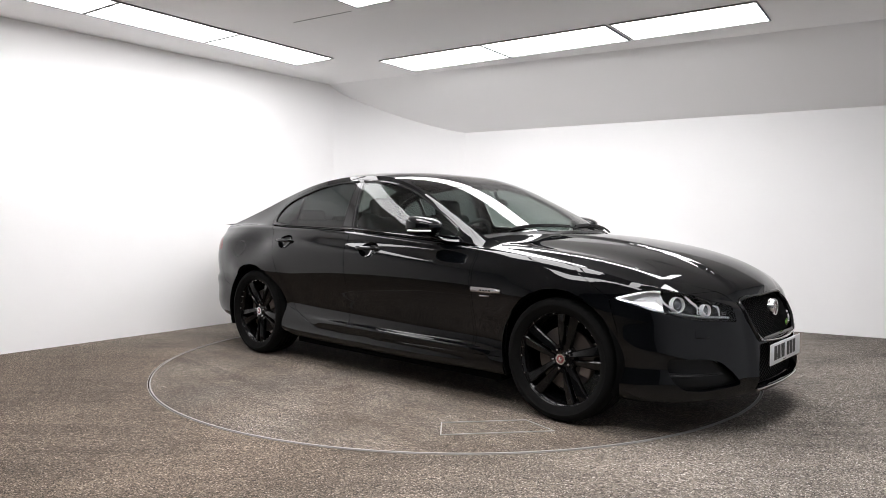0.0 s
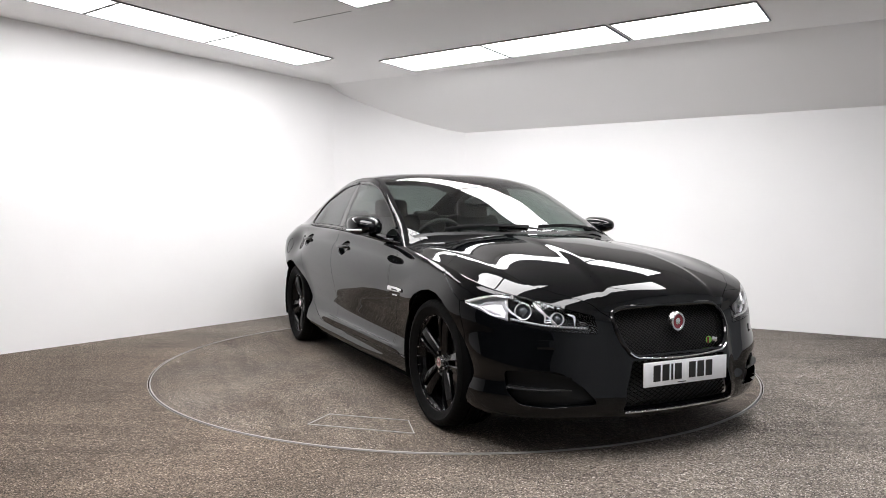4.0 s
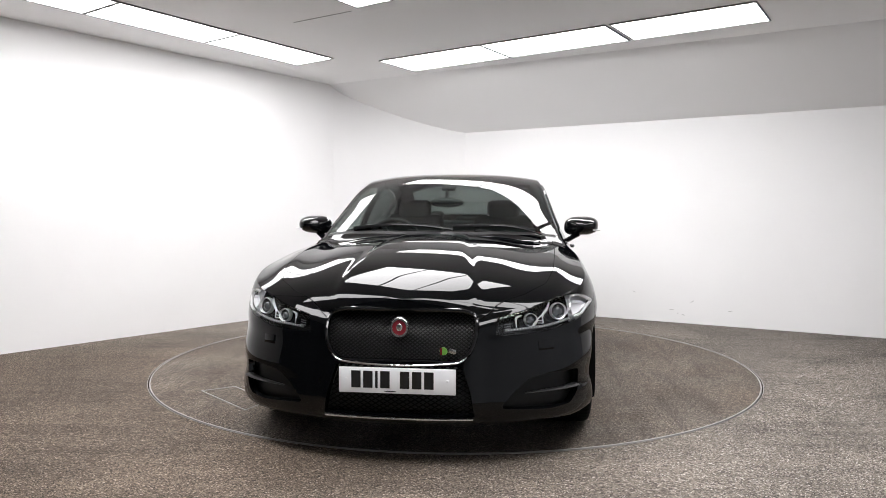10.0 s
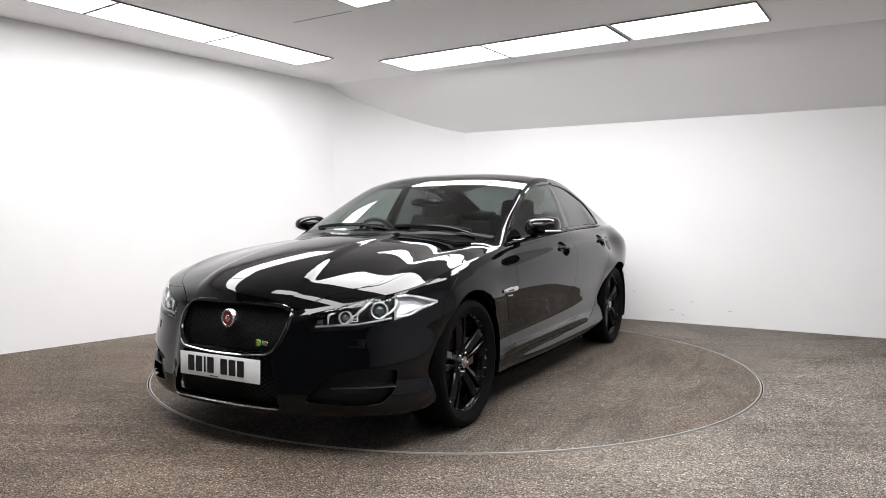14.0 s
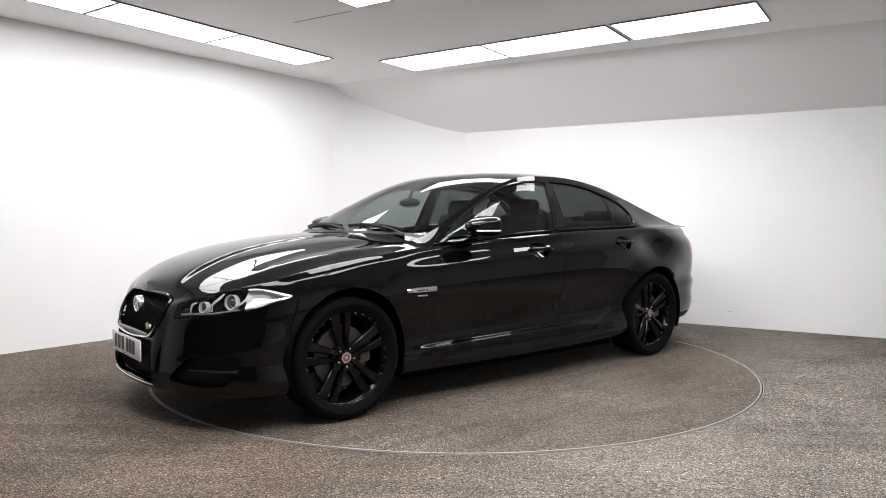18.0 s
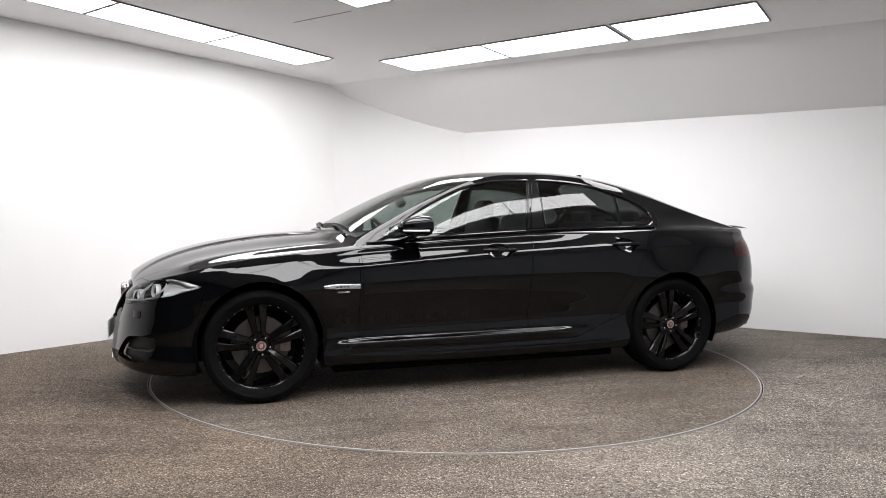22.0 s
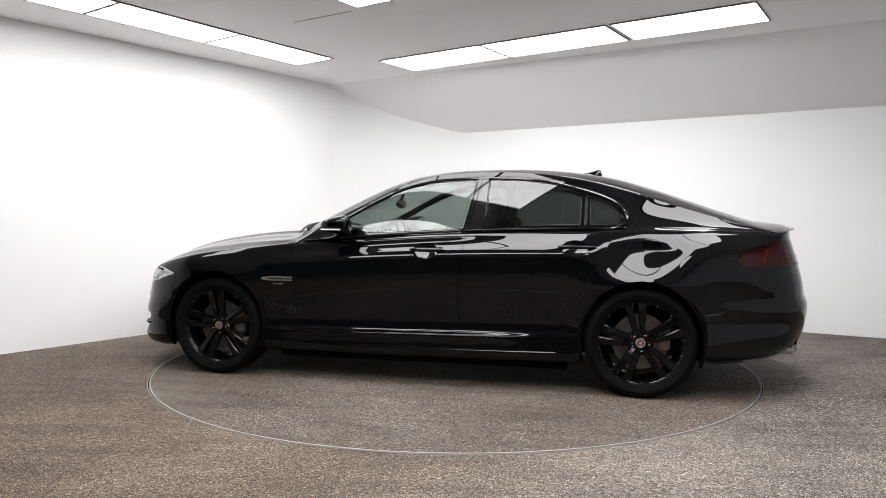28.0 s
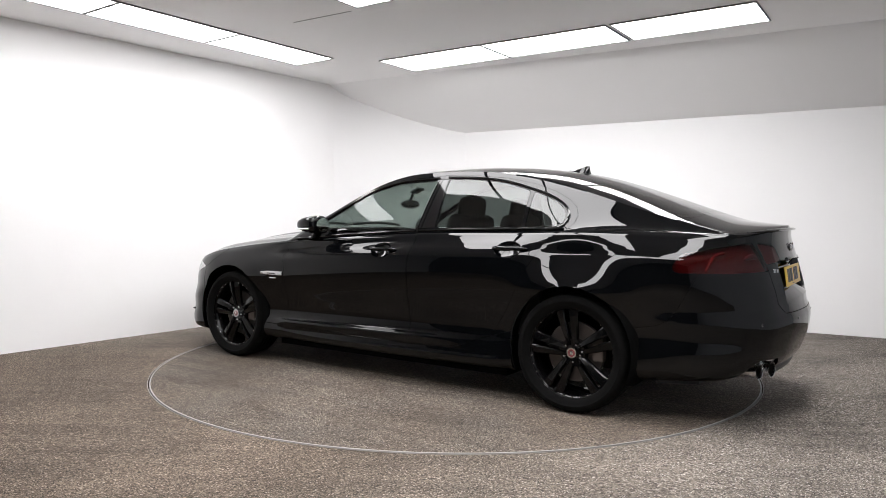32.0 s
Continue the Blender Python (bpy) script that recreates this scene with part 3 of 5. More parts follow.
cut_region(skin, [(-0.304, 0.29), (-0.66, 0.30), (-0.93, 0.40), (-1.04, 0.56), (-1.11, 0.68), (-1.2, 0.85), (-1.29, 1.01), (-1.372, 1.045), (-1.412, 1.088), (-1.420, 1.135), (-1.398, 1.184), (-1.345, 1.230), (-1.25, 1.280), (-1.1, 1.332), (-0.9, 1.374), (-0.68, 1.394), (-0.426, 1.403), (-0.351, 1.05), (-0.316, 0.85), (-0.304, 0.6)], "side", lambda c, f: c.y > 0.5 and f.normal.y > 0.3, RDOOR)
cut_region(skin, [(1.2, 0.0), (1.2, 0.31), (0.85, 0.302), (-0.298, 0.286), (-0.66, 0.296), (-0.93, 0.396), (-1.1, 0.45), (-1.1, 0.0)], "side", lambda c, f: c.y > 0.45 and c.z < 0.5, SILL, (SHELL, FENDER))
cut_region(skin, [(-1.7, 0.508), (-1.80, 0.52), (-1.93, 0.543), (-1.99, 0.572), (-2.03, 0.62), (-2.07, 0.69), (-2.14, 0.832), (-2.9, 0.845), (-2.9, 0.1), (-1.7, 0.1)], "side", lambda c, f: c.x < -1.5 and c.z < 0.9, RBUMP)
cut_region(skin, [(1.025, -0.1), (1.02, 0.25), (0.965, 0.5), (0.865, 0.722), (1.0, 0.73), (1.5, 0.718), (1.8, 0.70), (1.97, 0.66), (2.09, 0.56), (2.20, 0.40), (2.29, 0.28), (2.5, 0.1), (2.5, -0.1)], "plan", lambda c, f: c.z > 0.655 and f.normal.z > 0.2, BONNET)
cut_region(skin, [(-0.1, 0.706), (0.30, 0.700), (0.30, 1.1), (-0.1, 1.1)], "front", lambda c, f: c.x > 2.0 and c.z > 0.6, BONNET, (FBUMP, SHELL))
cut_region(skin, [(0.105, -0.1), (0.10, 0.2), (0.07, 0.40), (0.02, 0.612), (0.1, 0.645), (0.3, 0.674), (0.5, 0.704), (0.7, 0.742), (0.82, 0.755), (0.93, 0.5), (0.985, 0.25), (0.99, -0.1)], "plan", lambda c, f: c.z > 0.95, WSCREEN)
cut_region(skin, [(0.99, -0.1), (0.985, 0.25), (0.93, 0.5), (0.82, 0.755), (0.855, 0.745), (0.96, 0.5), (1.016, 0.25), (1.02, -0.1)], "plan", lambda c, f: c.z > 0.9, COWL)
cut_region(skin, rounded([(-1.17, -0.3), (-1.19, 0.35), (-1.23, 0.515), (-1.5, 0.542), (-1.8, 0.560), (-1.99, 0.57), (-2.035, 0.45), (-2.05, -0.3)], 0.02), "plan", lambda c, f: c.z > 1.0, RSCREEN)
cut_region(skin, [(-2.06, -0.1), (-2.045, 0.45), (-2.01, 0.605), (-2.15, 0.60), (-2.40, 0.575), (-2.9, 0.545), (-2.9, -0.1)], "plan", lambda c, f: c.x < -1.9 and c.z > 0.98, LID)
cut_region(skin, [(-0.1, 0.605), (0.40, 0.605), (0.47, 0.66), (0.50, 0.84), (0.55, 0.98), (0.55, 1.2), (-0.1, 1.2)], "front", lambda c, f: c.x < -2.3, LID, (SHELL, LID, RBUMP))
sideglass = lambda c, f: c.y > 0.5 and c.z > 0.98 and f.normal.y > 0.3
cut_region(skin, rounded([(0.70, 1.0), (0.62, 1.055), (0.51, 1.115), (0.32, 1.215), (0.13, 1.303), (-0.07, 1.352), (-0.382, 1.372), (-0.312, 1.045), (0.2, 1.018)], 0.02), "side", sideglass, GLASS1)
cut_region(skin, rounded([(-0.466, 1.052), (-0.474, 1.372), (-0.68, 1.366), (-0.9, 1.338), (-1.080, 1.288), (-1.072, 1.066)], 0.02), "side", sideglass, GLASS2)
cut_region(skin, rounded([(-1.100, 1.066), (-1.108, 1.280), (-1.20, 1.250), (-1.27, 1.216), (-1.325, 1.176), (-1.352, 1.128), (-1.340, 1.090), (-1.295, 1.068)], 0.02), "side", sideglass, GLASS3)
cut_region(skin, [(-0.322, 1.045), (-0.394, 1.374), (-0.464, 1.375), (-0.456, 1.05)], "side", sideglass, PILLAR, (FDOOR, RDOOR))
cut_region(skin, rounded([(-0.885, 0.712), (-1.02, 0.742), (-1.18, 0.758), (-1.33, 0.75), (-1.55, 0.705), (-1.785, 0.662), (-1.815, 0.584), (-1.48, 0.600), (-1.25, 0.635), (-1.05, 0.672)], 0.015, 3), "fcorner", lambda c, f: c.x > 1.5 and c.y > 0.25, LAMPF)
cut_region(skin, rounded([(-1.147, 0.853), (-1.19, 0.905), (-1.235, 0.93), (-1.466, 0.962), (-1.773, 0.988), (-1.90, 0.993), (-1.945, 0.838), (-1.6, 0.833), (-1.317, 0.831), (-1.185, 0.829)], 0.02, 3), "rcorner", lambda c, f: c.x < -1.8 and c.y > 0.5, LAMPR, (SHELL, RBUMP))
cut_region(skin, rounded([(0.50, 0.872), (0.52, 0.985), (0.35, 0.965), (0.32, 0.885)], 0.02, 3), "front", lambda c, f: c.x < -2.3, LAMPL, (LID,))
cut_region(skin, rounded([(-0.4, 0.70), (0.275, 0.697), (0.343, 0.675), (0.347, 0.60), (0.326, 0.53), (0.278, 0.478), (-0.4, 0.468)], 0.04, 4), "front", lambda c, f: c.x > 2.0 and c.z < 0.78, GRILLE, (FBUMP, SHELL, BONNET))
cut_region(skin, [(-0.1, 0.455), (0.285, 0.455), (0.325, 0.33), (0.34, 0.235), (-0.1, 0.235)], "front", lambda c, f: c.x > 2.0, GRILLE, (FBUMP,))
cut_region(skin, rounded([(-1.23, 0.41), (-1.48, 0.412), (-1.63, 0.395), (-1.75, 0.335), (-1.83, 0.268), (-1.5, 0.25), (-1.34, 0.262), (-1.25, 0.32)], 0.03, 3), "fcorner", lambda c, f: c.x > 1.9 and c.y > 0.3, INTAKE, (FBUMP,))
for hx, hz, door, cup in ((-0.088, 0.898, FDOOR, CUP1), (-1.060, 0.928, RDOOR, CUP2)):
    cut_region(skin, [(hx + 0.012 + 0.086 * math.cos(a * math.pi / 12), hz - 0.002 + 0.050 * math.sin(a * math.pi / 12)) for a in range(24)], "side", lambda c, f: c.y > 0.8 and c.z < 1.0, cup, (door,))
for wx in (WB, -WB):
    cut_region(skin, arch(wx, TYRE_R + 0.02, 0.372), "side", lambda c, f: c.y > 0.6 and c.z < 0.85, HOLE)
    cut_region(skin, [(wx - 0.368, 0.0), (wx - 0.368, 0.36), (wx + 0.368, 0.36), (wx + 0.368, 0.0)], "side", lambda c, f: c.y > 0.45 and c.z < 0.5, HOLE)

cut_region(skin, [(0.385, 0.1), (0.395, 0.32), (0.44, 0.36), (0.585, 0.36), (0.635, 0.325), (0.655, 0.1)], "front", lambda c, f: c.x < -2.1 and c.z < 0.5, HOLE, (RBUMP,))

car = tagged(new("car"), "gloss black four-door saloon car with black alloy wheels", "car")
SHIFT = Matrix.Translation((OX, 0, 0))


def extract(rid, both=False, side=1, gap=0.0018, depth=0.014):
    """One panel from the skin, its edge drawn in a little and turned inwards."""
    bm = bmesh.new()
    vm = {}
    for f in skin.faces:
        if f.material_index == rid:
            vs = []
            for v in f.verts:
                if v not in vm:
                    vm[v] = bm.verts.new(v.co)
                vs.append(vm[v])
            bm.faces.new(vs)
    if not bm.faces:
        return None
    if both:
        r = bmesh.ops.duplicate(bm, geom=bm.verts[:] + bm.edges[:] + bm.faces[:])
        new_v = [g for g in r["geom"] if isinstance(g, bmesh.types.BMVert)]
        new_f = [g for g in r["geom"] if isinstance(g, bmesh.types.BMFace)]
        for v in new_v:
            v.co.y *= -1
        bmesh.ops.reverse_faces(bm, faces=new_f)
        mid = [v for v in bm.verts if abs(v.co.y) < 0.0008]
        for v in mid:
            v.co.y = 0
        bmesh.ops.remove_doubles(bm, verts=mid, dist=0.0006)
    elif side < 0:
        for v in bm.verts:
            v.co.y *= -1
        bmesh.ops.reverse_faces(bm, faces=bm.faces[:])
    bm.normal_update()
    rim = [e for e in bm.edges if len(e.link_faces) == 1 and not (both and all(abs(v.co.y) < 0.0005 for v in e.verts))]
    moves = {}
    for e in rim:
        f = e.link_faces[0]
        d = f.calc_center_median() - (e.verts[0].co + e.verts[1].co) / 2
        t = (e.verts[1].co - e.verts[0].co).normalized()
        d = d - t * d.dot(t)
        if d.length > 1e-6:
            for v in e.verts:
                moves.setdefault(v, []).append(d.normalized())
    normals = {v: v.normal.copy() for v in moves}
    pull = {v: sum(ds, Vector()) / len(ds) for v, ds in moves.items()}
    edge = 0.0005 if gap > 0.0015 else 0.0
    for v in moves:
        v.co += pull[v] * (gap + edge)
    steps = ([(edge, edge)] if edge else []) + ([(0.0, depth)] if depth else [])
    for out, down in steps:
        r = bmesh.ops.extrude_edge_only(bm, edges=rim)
        made = [g for g in r["geom"] if isinstance(g, bmesh.types.BMVert)]
        rim = [g for g in r["geom"] if isinstance(g, bmesh.types.BMEdge)]
        for v in made:
            for e in v.link_edges:
                o = e.other_vert(v)
                if o in normals and (o.co - v.co).length < 1e-6:
                    normals[v], pull[v] = normals[o], pull[o]
                    break
        for v in made:
            if v in normals:
                v.co -= normals[v] * down + pull[v] * out
        rim = [e for e in rim if e.verts[0] in normals and e.verts[1] in normals and e.verts[0] in made and e.verts[1] in made]
    bmesh.ops.transform(bm, matrix=SHIFT, verts=bm.verts)
    return bm


def panel(name, rid, mat, label="", both=False, side=1, gap=0.0018, depth=0.014, parent=None):
    bm = extract(rid, both, side, gap, depth)
    return part(name, bm, mat, parent or car, label, keep=True, sharp=34)


panel("body_shell", SHELL, PAINT, "gloss black roof, pillars and rear quarters", both=True, gap=0.0, depth=0.01)
panel("bonnet", BONNET, PAINT, "gloss black bonnet with a raised centre", both=True)
panel("front_bumper", FBUMP, PAINT, "gloss black front bumper", both=True, depth=0.03)
panel("rear_bumper", RBUMP, PAINT, "gloss black rear bumper", both=True, depth=0.02)
panel("boot_lid", LID, PAINT, "gloss black boot lid", both=True)
panel("windscreen", WSCREEN, CLEAR, "clear windscreen", both=True, gap=0.001, depth=0.0)
panel("cowl", COWL, TRIM, "satin black cowl under the windscreen", both=True, gap=0)
panel("rear_window", RSCREEN, REAR_TINT, "dark tinted rear window", both=True, gap=0.001, depth=0.0)
doors = {}
for side, nm in ((1, "left"), (-1, "right")):
    panel("front_wing", FENDER, PAINT, "gloss black front wing", side=side, depth=0.02)
    d1 = panel("front_door", FDOOR, PAINT, "gloss black front door", side=side)
    d2 = panel("rear_door", RDOOR, PAINT, "gloss black rear door", side=side)
    doors[side] = (d1, d2)
    panel("sill_skirt", SILL, PAINT, "gloss black sill skirt", side=side)
    panel("door_window", GLASS1, SIDE_CLEAR, "lightly tinted front door glass", side=side, gap=0.001, depth=0, parent=d1)
    panel("door_window", GLASS2, TINT, "dark privacy glass", side=side, gap=0.001, depth=0, parent=d2)
    panel("quarter_window", GLASS3, TINT, "dark privacy glass", side=side, gap=0.001, depth=0, parent=d2)
    panel("pillar_trim", PILLAR, GLOSS, "gloss black pillar trim", side=side, parent=d1)

# ---------- more materials ----------
SILVER = plain("satin_silver", (0.72, 0.72, 0.73), 0.22, 1.0)
DARK_CHROME = plain("dark_chrome", (0.16, 0.16, 0.17), 0.12, 1.0)
BADGE_RED = plain("badge_red_enamel", (0.22, 0.02, 0.03), 0.25, 0.2, 0.6)
HUB_RED = plain("hub_enamel", (0.26, 0.075, 0.08), 0.3, 0.4, 0.3)
BADGE_GREEN = plain("badge_green_enamel", (0.16, 0.42, 0.06), 0.3, 0.0, 0.5)
WHITE_PLATE = plain("white_plate", (0.92, 0.93, 0.95), 0.35, bump=0.05)
YELLOW_PLATE = plain("yellow_plate", (0.80, 0.52, 0.08), 0.35, bump=0.05)
# ink and outlines; also paints the dark of openings
INK_AND_DARK = plain("ink_and_dark", (0.01, 0.01, 0.01), 0.4)
MIRROR = plain("mirror_glass", (0.8, 0.8, 0.8), 0.02, 1.0)
LEATHER = plain("black_leather", (0.012, 0.012, 0.0125), 0.5, bump=0.3, scale=160)
DASH = plain("dashboard_vinyl", (0.03, 0.03, 0.031), 0.6, bump=0.3, scale=300)
LAMP_INNER = plain("lamp_silver_reflector", (0.92, 0.92, 0.94), 0.3, 0.55)
LAMP_BACK = plain("lamp_dark_bezel", (0.012, 0.012, 0.0125), 0.25, 0.0)
LAMP_GREY = plain("lamp_grey_insert", (0.16, 0.16, 0.165), 0.3, 0.5)
MESH_BLACK = plain("grille_black", (0.0025, 0.0025, 0.0025), 0.5, spec=0.1)
ARCH_BLACK = plain("arch_liner_black", (0.003, 0.003, 0.003), 0.9, spec=0.05)
RED_BAND = plain("red_light_guide", (0.30, 0.015, 0.022), 0.3, 0.0, 0.4)
RED_LENS = pane_glass("smoked_red_lens", (0.40, 0.10, 0.11), 1.45)
RED_BLOCK = plain("red_reflector", (0.13, 0.014, 0.018), 0.35, 0.1, 0.4)
BULB = plain("projector_glass", (0.10, 0.11, 0.12), 0.03, 0.4, 1.0)
BEAD = plain("led_bead", (0.85, 0.86, 0.88), 0.2, 0.2, 0.5)
CALIPER = plain("grey_caliper", (0.12, 0.10, 0.09), 0.5, 0.3)

Z_TO_Y = Matrix.Rotation(radians(-90), 4, "X")      # a lathe's axis turned outwards
Z_TO_X = Matrix.Rotation(radians(90), 4, "Y")


def at(x, y, z):
    return Matrix.Translation((x + OX, y, z))


def smooth_line(points, n=40):
    """A smooth line of n+1 points through given places."""
    d = [0.0]
    for a, b in zip(points, points[1:]):
        d.append(d[-1] + (Vector(b) - Vector(a)).length)
    fs = [curve(*[(t, p[k]) for t, p in zip(d, points)]) for k in range(3)]
    return [Vector([f(d[-1] * i / n) for f in fs]) for i in range(n + 1)]


# ---------- wheels ----------


def tyre_mesh():
    bm = bmesh.new()
    prof = [(0.256, -0.09), (0.285, -0.118), (0.312, -0.126), (0.330, -0.118), (0.340, -0.100), (0.3425, -0.062), (0.3425, -0.058), (0.3355, -0.057), (0.3355, -0.049), (0.343, -0.048),
            (0.343, -0.020), (0.336, -0.019), (0.336, -0.011), (0.343, -0.010), (0.343, 0.010), (0.336, 0.011), (0.336, 0.019), (0.343, 0.020), (0.343, 0.048), (0.3355, 0.049), (0.3355, 0.057), (0.3425, 0.058),
            (0.3425, 0.062), (0.340, 0.100), (0.330, 0.118), (0.312, 0.126), (0.300, 0.1265), (0.298, 0.1245), (0.285, 0.121), (0.268, 0.112), (0.258, 0.104), (0.256, 0.09)]
    n = 180
    rings = []
    for r, h in prof:
        ring = []
        for i in range(n):
            rr = r
            if 0.058 < abs(h) < 0.119 and i % 3 == 0 and r > 0.32:
                rr = r - 0.003
            a = 2 * math.pi * (i + (0.6 if h > 0 else 0) + abs(h) * 12) / n
            ring.append(bm.verts.new(Z_TO_Y @ Vector((rr * math.cos(a), rr * math.sin(a), h))))
        rings.append(ring)
    for a, b in zip(rings, rings[1:]):
        for i in range(n):
            j = (i + 1) % n
            bm.faces.new((a[i], a[j], b[j], b[i]))
    return bm


def spoke_mesh():
    """One pair of spokes, pointing along +x before it is turned out."""
    bm = bmesh.new()
    for s in (1, -1):
        secs = []
        for r, off, w, top, depth in ((0.045, 0.019, 0.0130, 0.068, 0.034), (0.09, 0.0245, 0.0165, 0.079, 0.038), (0.15, 0.0315, 0.0210, 0.089, 0.038), (0.21, 0.0385, 0.0255, 0.093, 0.034), (0.253, 0.0440, 0.0300, 0.091, 0.028)):
            c = s * off
            secs.append([bm.verts.new((r, c + dy * w, top - (dz + (0.28 if dy * s > 0 and dz < 0.5 else 0.0)) * depth)) for dy, dz in ((-1, 1), (-1, 0.18), (-0.72, 0.0), (0.72, 0.0), (1, 0.18), (1, 1))])
        for a, b in zip(secs, secs[1:]):
            for i in range(6):
                j = (i + 1) % 6
                bm.faces.new((a[i], a[j], b[j], b[i]))
        bm.faces.new(secs[0][::-1])
        bm.faces.new(secs[-1])
    return bm


def build_wheel():
    rim = lathe(bmesh.new(), [(0.256, 0.098), (0.264, 0.1085), (0.270, 0.1085), (0.2705, 0.103), (0.262, 0.094), (0.252, 0.088), (0.243, 0.070), (0.232, 0.03), (0.226, -0.06), (0.242, -0.10), (0.262, -0.105), (0.262, -0.095)], 72, Z_TO_Y, closed=True)
    lathe(rim, [(0, 0.058), (0.05, 0.060), (0.078, 0.066), (0.082, 0.058), (0.082, 0.02), (0, 0.02)], 40, Z_TO_Y)
    w = part("wheel", rim, ALLOY, car, "gloss black alloy wheel with five pairs of spokes")
    part("tyre", tyre_mesh(), RUBBER, w, "low-profile black tyre")
    base = spoke_mesh()
    me = bpy.data.meshes.new("spoke")
    bmesh.ops.recalc_face_normals(base, faces=base.faces)
    base.to_mesh(me)
    base.free()
    me.materials.append(ALLOY)
    for i in range(5):
        ob = new("spoke", me)
        ob.parent = w
        ob.matrix_basis = Z_TO_Y @ Matrix.Rotation(radians(-83 + 72 * i), 4, "Z")
    cap = lathe(bmesh.new(), [(0, 0.084), (0.022, 0.084), (0.0225, 0.086), (0.030, 0.086), (0.031, 0.082), (0.031, 0.055)], 32, Z_TO_Y)
    part("hub_cap", cap, SILVER, w, "silver hub cap ring")
    enamel = lathe(bmesh.new(), [(0, 0.0865), (0.02, 0.0862), (0.0218, 0.0845)], 24, Z_TO_Y)
    part("hub_badge", enamel, HUB_RED, w, "red enamel hub badge")
    face = bmesh.new()
    box(face, (0.019, 0.003, 0.022), Matrix.Translation((0, 0.087, 0)), 0.001)
    part("hub_emblem", face, SILVER, w)
    nut = bpy.data.meshes.new("wheel_nut")
    b = lathe(bmesh.new(), [(0, 0.082), (0.006, 0.081), (0.0085, 0.077), (0.0085, 0.05)], 6, Z_TO_Y)
    b.to_mesh(nut)
    b.free()
    nut.materials.append(CHROME)
    stud = bpy.data.meshes.new("rim_stud")
    b = lathe(bmesh.new(), [(0, 0.099), (0.003, 0.0985), (0.0042, 0.096), (0.0042, 0.085)], 8, Z_TO_Y)
    b.to_mesh(stud)
    b.free()
    stud.materials.append(CHROME)
    for i in range(5):
        a = radians(-83 + 36 + 72 * i)
        ob = new("wheel_nut", nut)
        ob.parent = w
        ob.matrix_basis = Matrix.Translation((0.053 * math.cos(a), 0, -0.053 * math.sin(a)))
        for k in (-1.5, -0.5, 0.5, 1.5):
            c = a + radians(k * 11.5)
            ob = new("rim_stud", stud)
            ob.parent = w
            ob.matrix_basis = Matrix.Translation((0.2515 * math.cos(c), 0, -0.2515 * math.sin(c)))
    disc = lathe(bmesh.new(), [(0.07, 0.03), (0.172, 0.028), (0.174, 0.024), (0.174, 0.0), (0.07, -0.002)], 48, Z_TO_Y, closed=True)
    part("brake_disc", disc, DISC, w, "worn iron brake disc")
    cal = box(bmesh.new(), (0.07, 0.06, 0.15), Matrix.Translation((-0.145, 0.025, 0.03)), 0.015)
    part("brake_caliper", cal, CALIPER, w)
    return w


first = build_wheel()
FACE = 0.781
first.matrix_basis = at(WB, FACE, TYRE_R)
for x, sgn, spin in ((-WB, 1, 1), (WB, -1, -17), (-WB, -1, 29)):
    m = at(x, sgn * FACE, TYRE_R) @ (Matrix() if sgn > 0 else Matrix.Rotation(math.pi, 4, "Z"))
    copy_thing(first, m @ Matrix.Rotation(radians(spin), 4, "Y"))

# wheel housings and the dark floor of the car
for x in (WB, -WB):
    for sgn in (1, -1):
        bm = bmesh.new()
        rows = []
        for r, y in ((0.366, 0.925), (0.385, 0.905), (0.40, 0.86), (0.40, 0.50), (0.02, 0.50)):
            rows.append([bm.verts.new((x + OX + r * math.cos(radians(a)), sgn * (y - (0.012 if r < 0.39 and y > 0.6 else 0)), TYRE_R + 0.02 + r * math.sin(radians(a)))) for a in range(-24, 205, 6)])
        for a, b in zip(rows, rows[1:]):
            for i in range(len(a) - 1):
                bm.faces.new((a[i], a[i + 1], b[i + 1], b[i]))
        part("wheel_housing", bm, ARCH_BLACK, car, "matt black wheel arch liner")
pan = [(2.22, 0.3), (2.05, 0.62), (1.9, 0.7), (1.84, 0.5), (1.07, 0.5), (1.05, 0.82), (-1.05, 0.82), (-1.07, 0.5), (-1.84, 0.5), (-1.9, 0.72), (-2.1, 0.6), (-2.15, 0.3)]
pan = [(x + OX, y) for x, y in pan] + [(x + OX, -y) for x, y in pan[::-1]]
part("underbody", prism(pan, 0.20, 0.34), TRIM, car, "dark underbody tray", smooth=False)
# added slab that keeps light off the ground beneath the cabin
part("shade_tray", prism([(x + OX, y) for x, y in ((1.0, -0.80), (1.0, 0.80), (-1.0, 0.80), (-1.0, -0.80))], 0.14, 0.199), ARCH_BLACK, car, "matt black tray added under the cabin to block light", smooth=False)

# ---------- openings of the front ----------


def sheet(rid, depth, side=1, both=False):
    bm = extract(rid, both, side, 0.0, 0.0)
    bm.normal_update()
    way = sum((f.normal * f.calc_area() for f in bm.faces), Vector()).normalized()
    for v in bm.verts:
        v.co -= way * depth
    return bm


# black sheet whose colour stands in for the shade behind the mesh
part("grille_dark_sheet", sheet(GRILLE, 0.055, both=True), INK_AND_DARK, car, "black sheet painted as the dark behind the grille", keep=True)
for sgn in (1, -1):
    part("intake_backing", sheet(INTAKE, 0.045, sgn), TRIM, car, "black recessed bumper intake", keep=True)


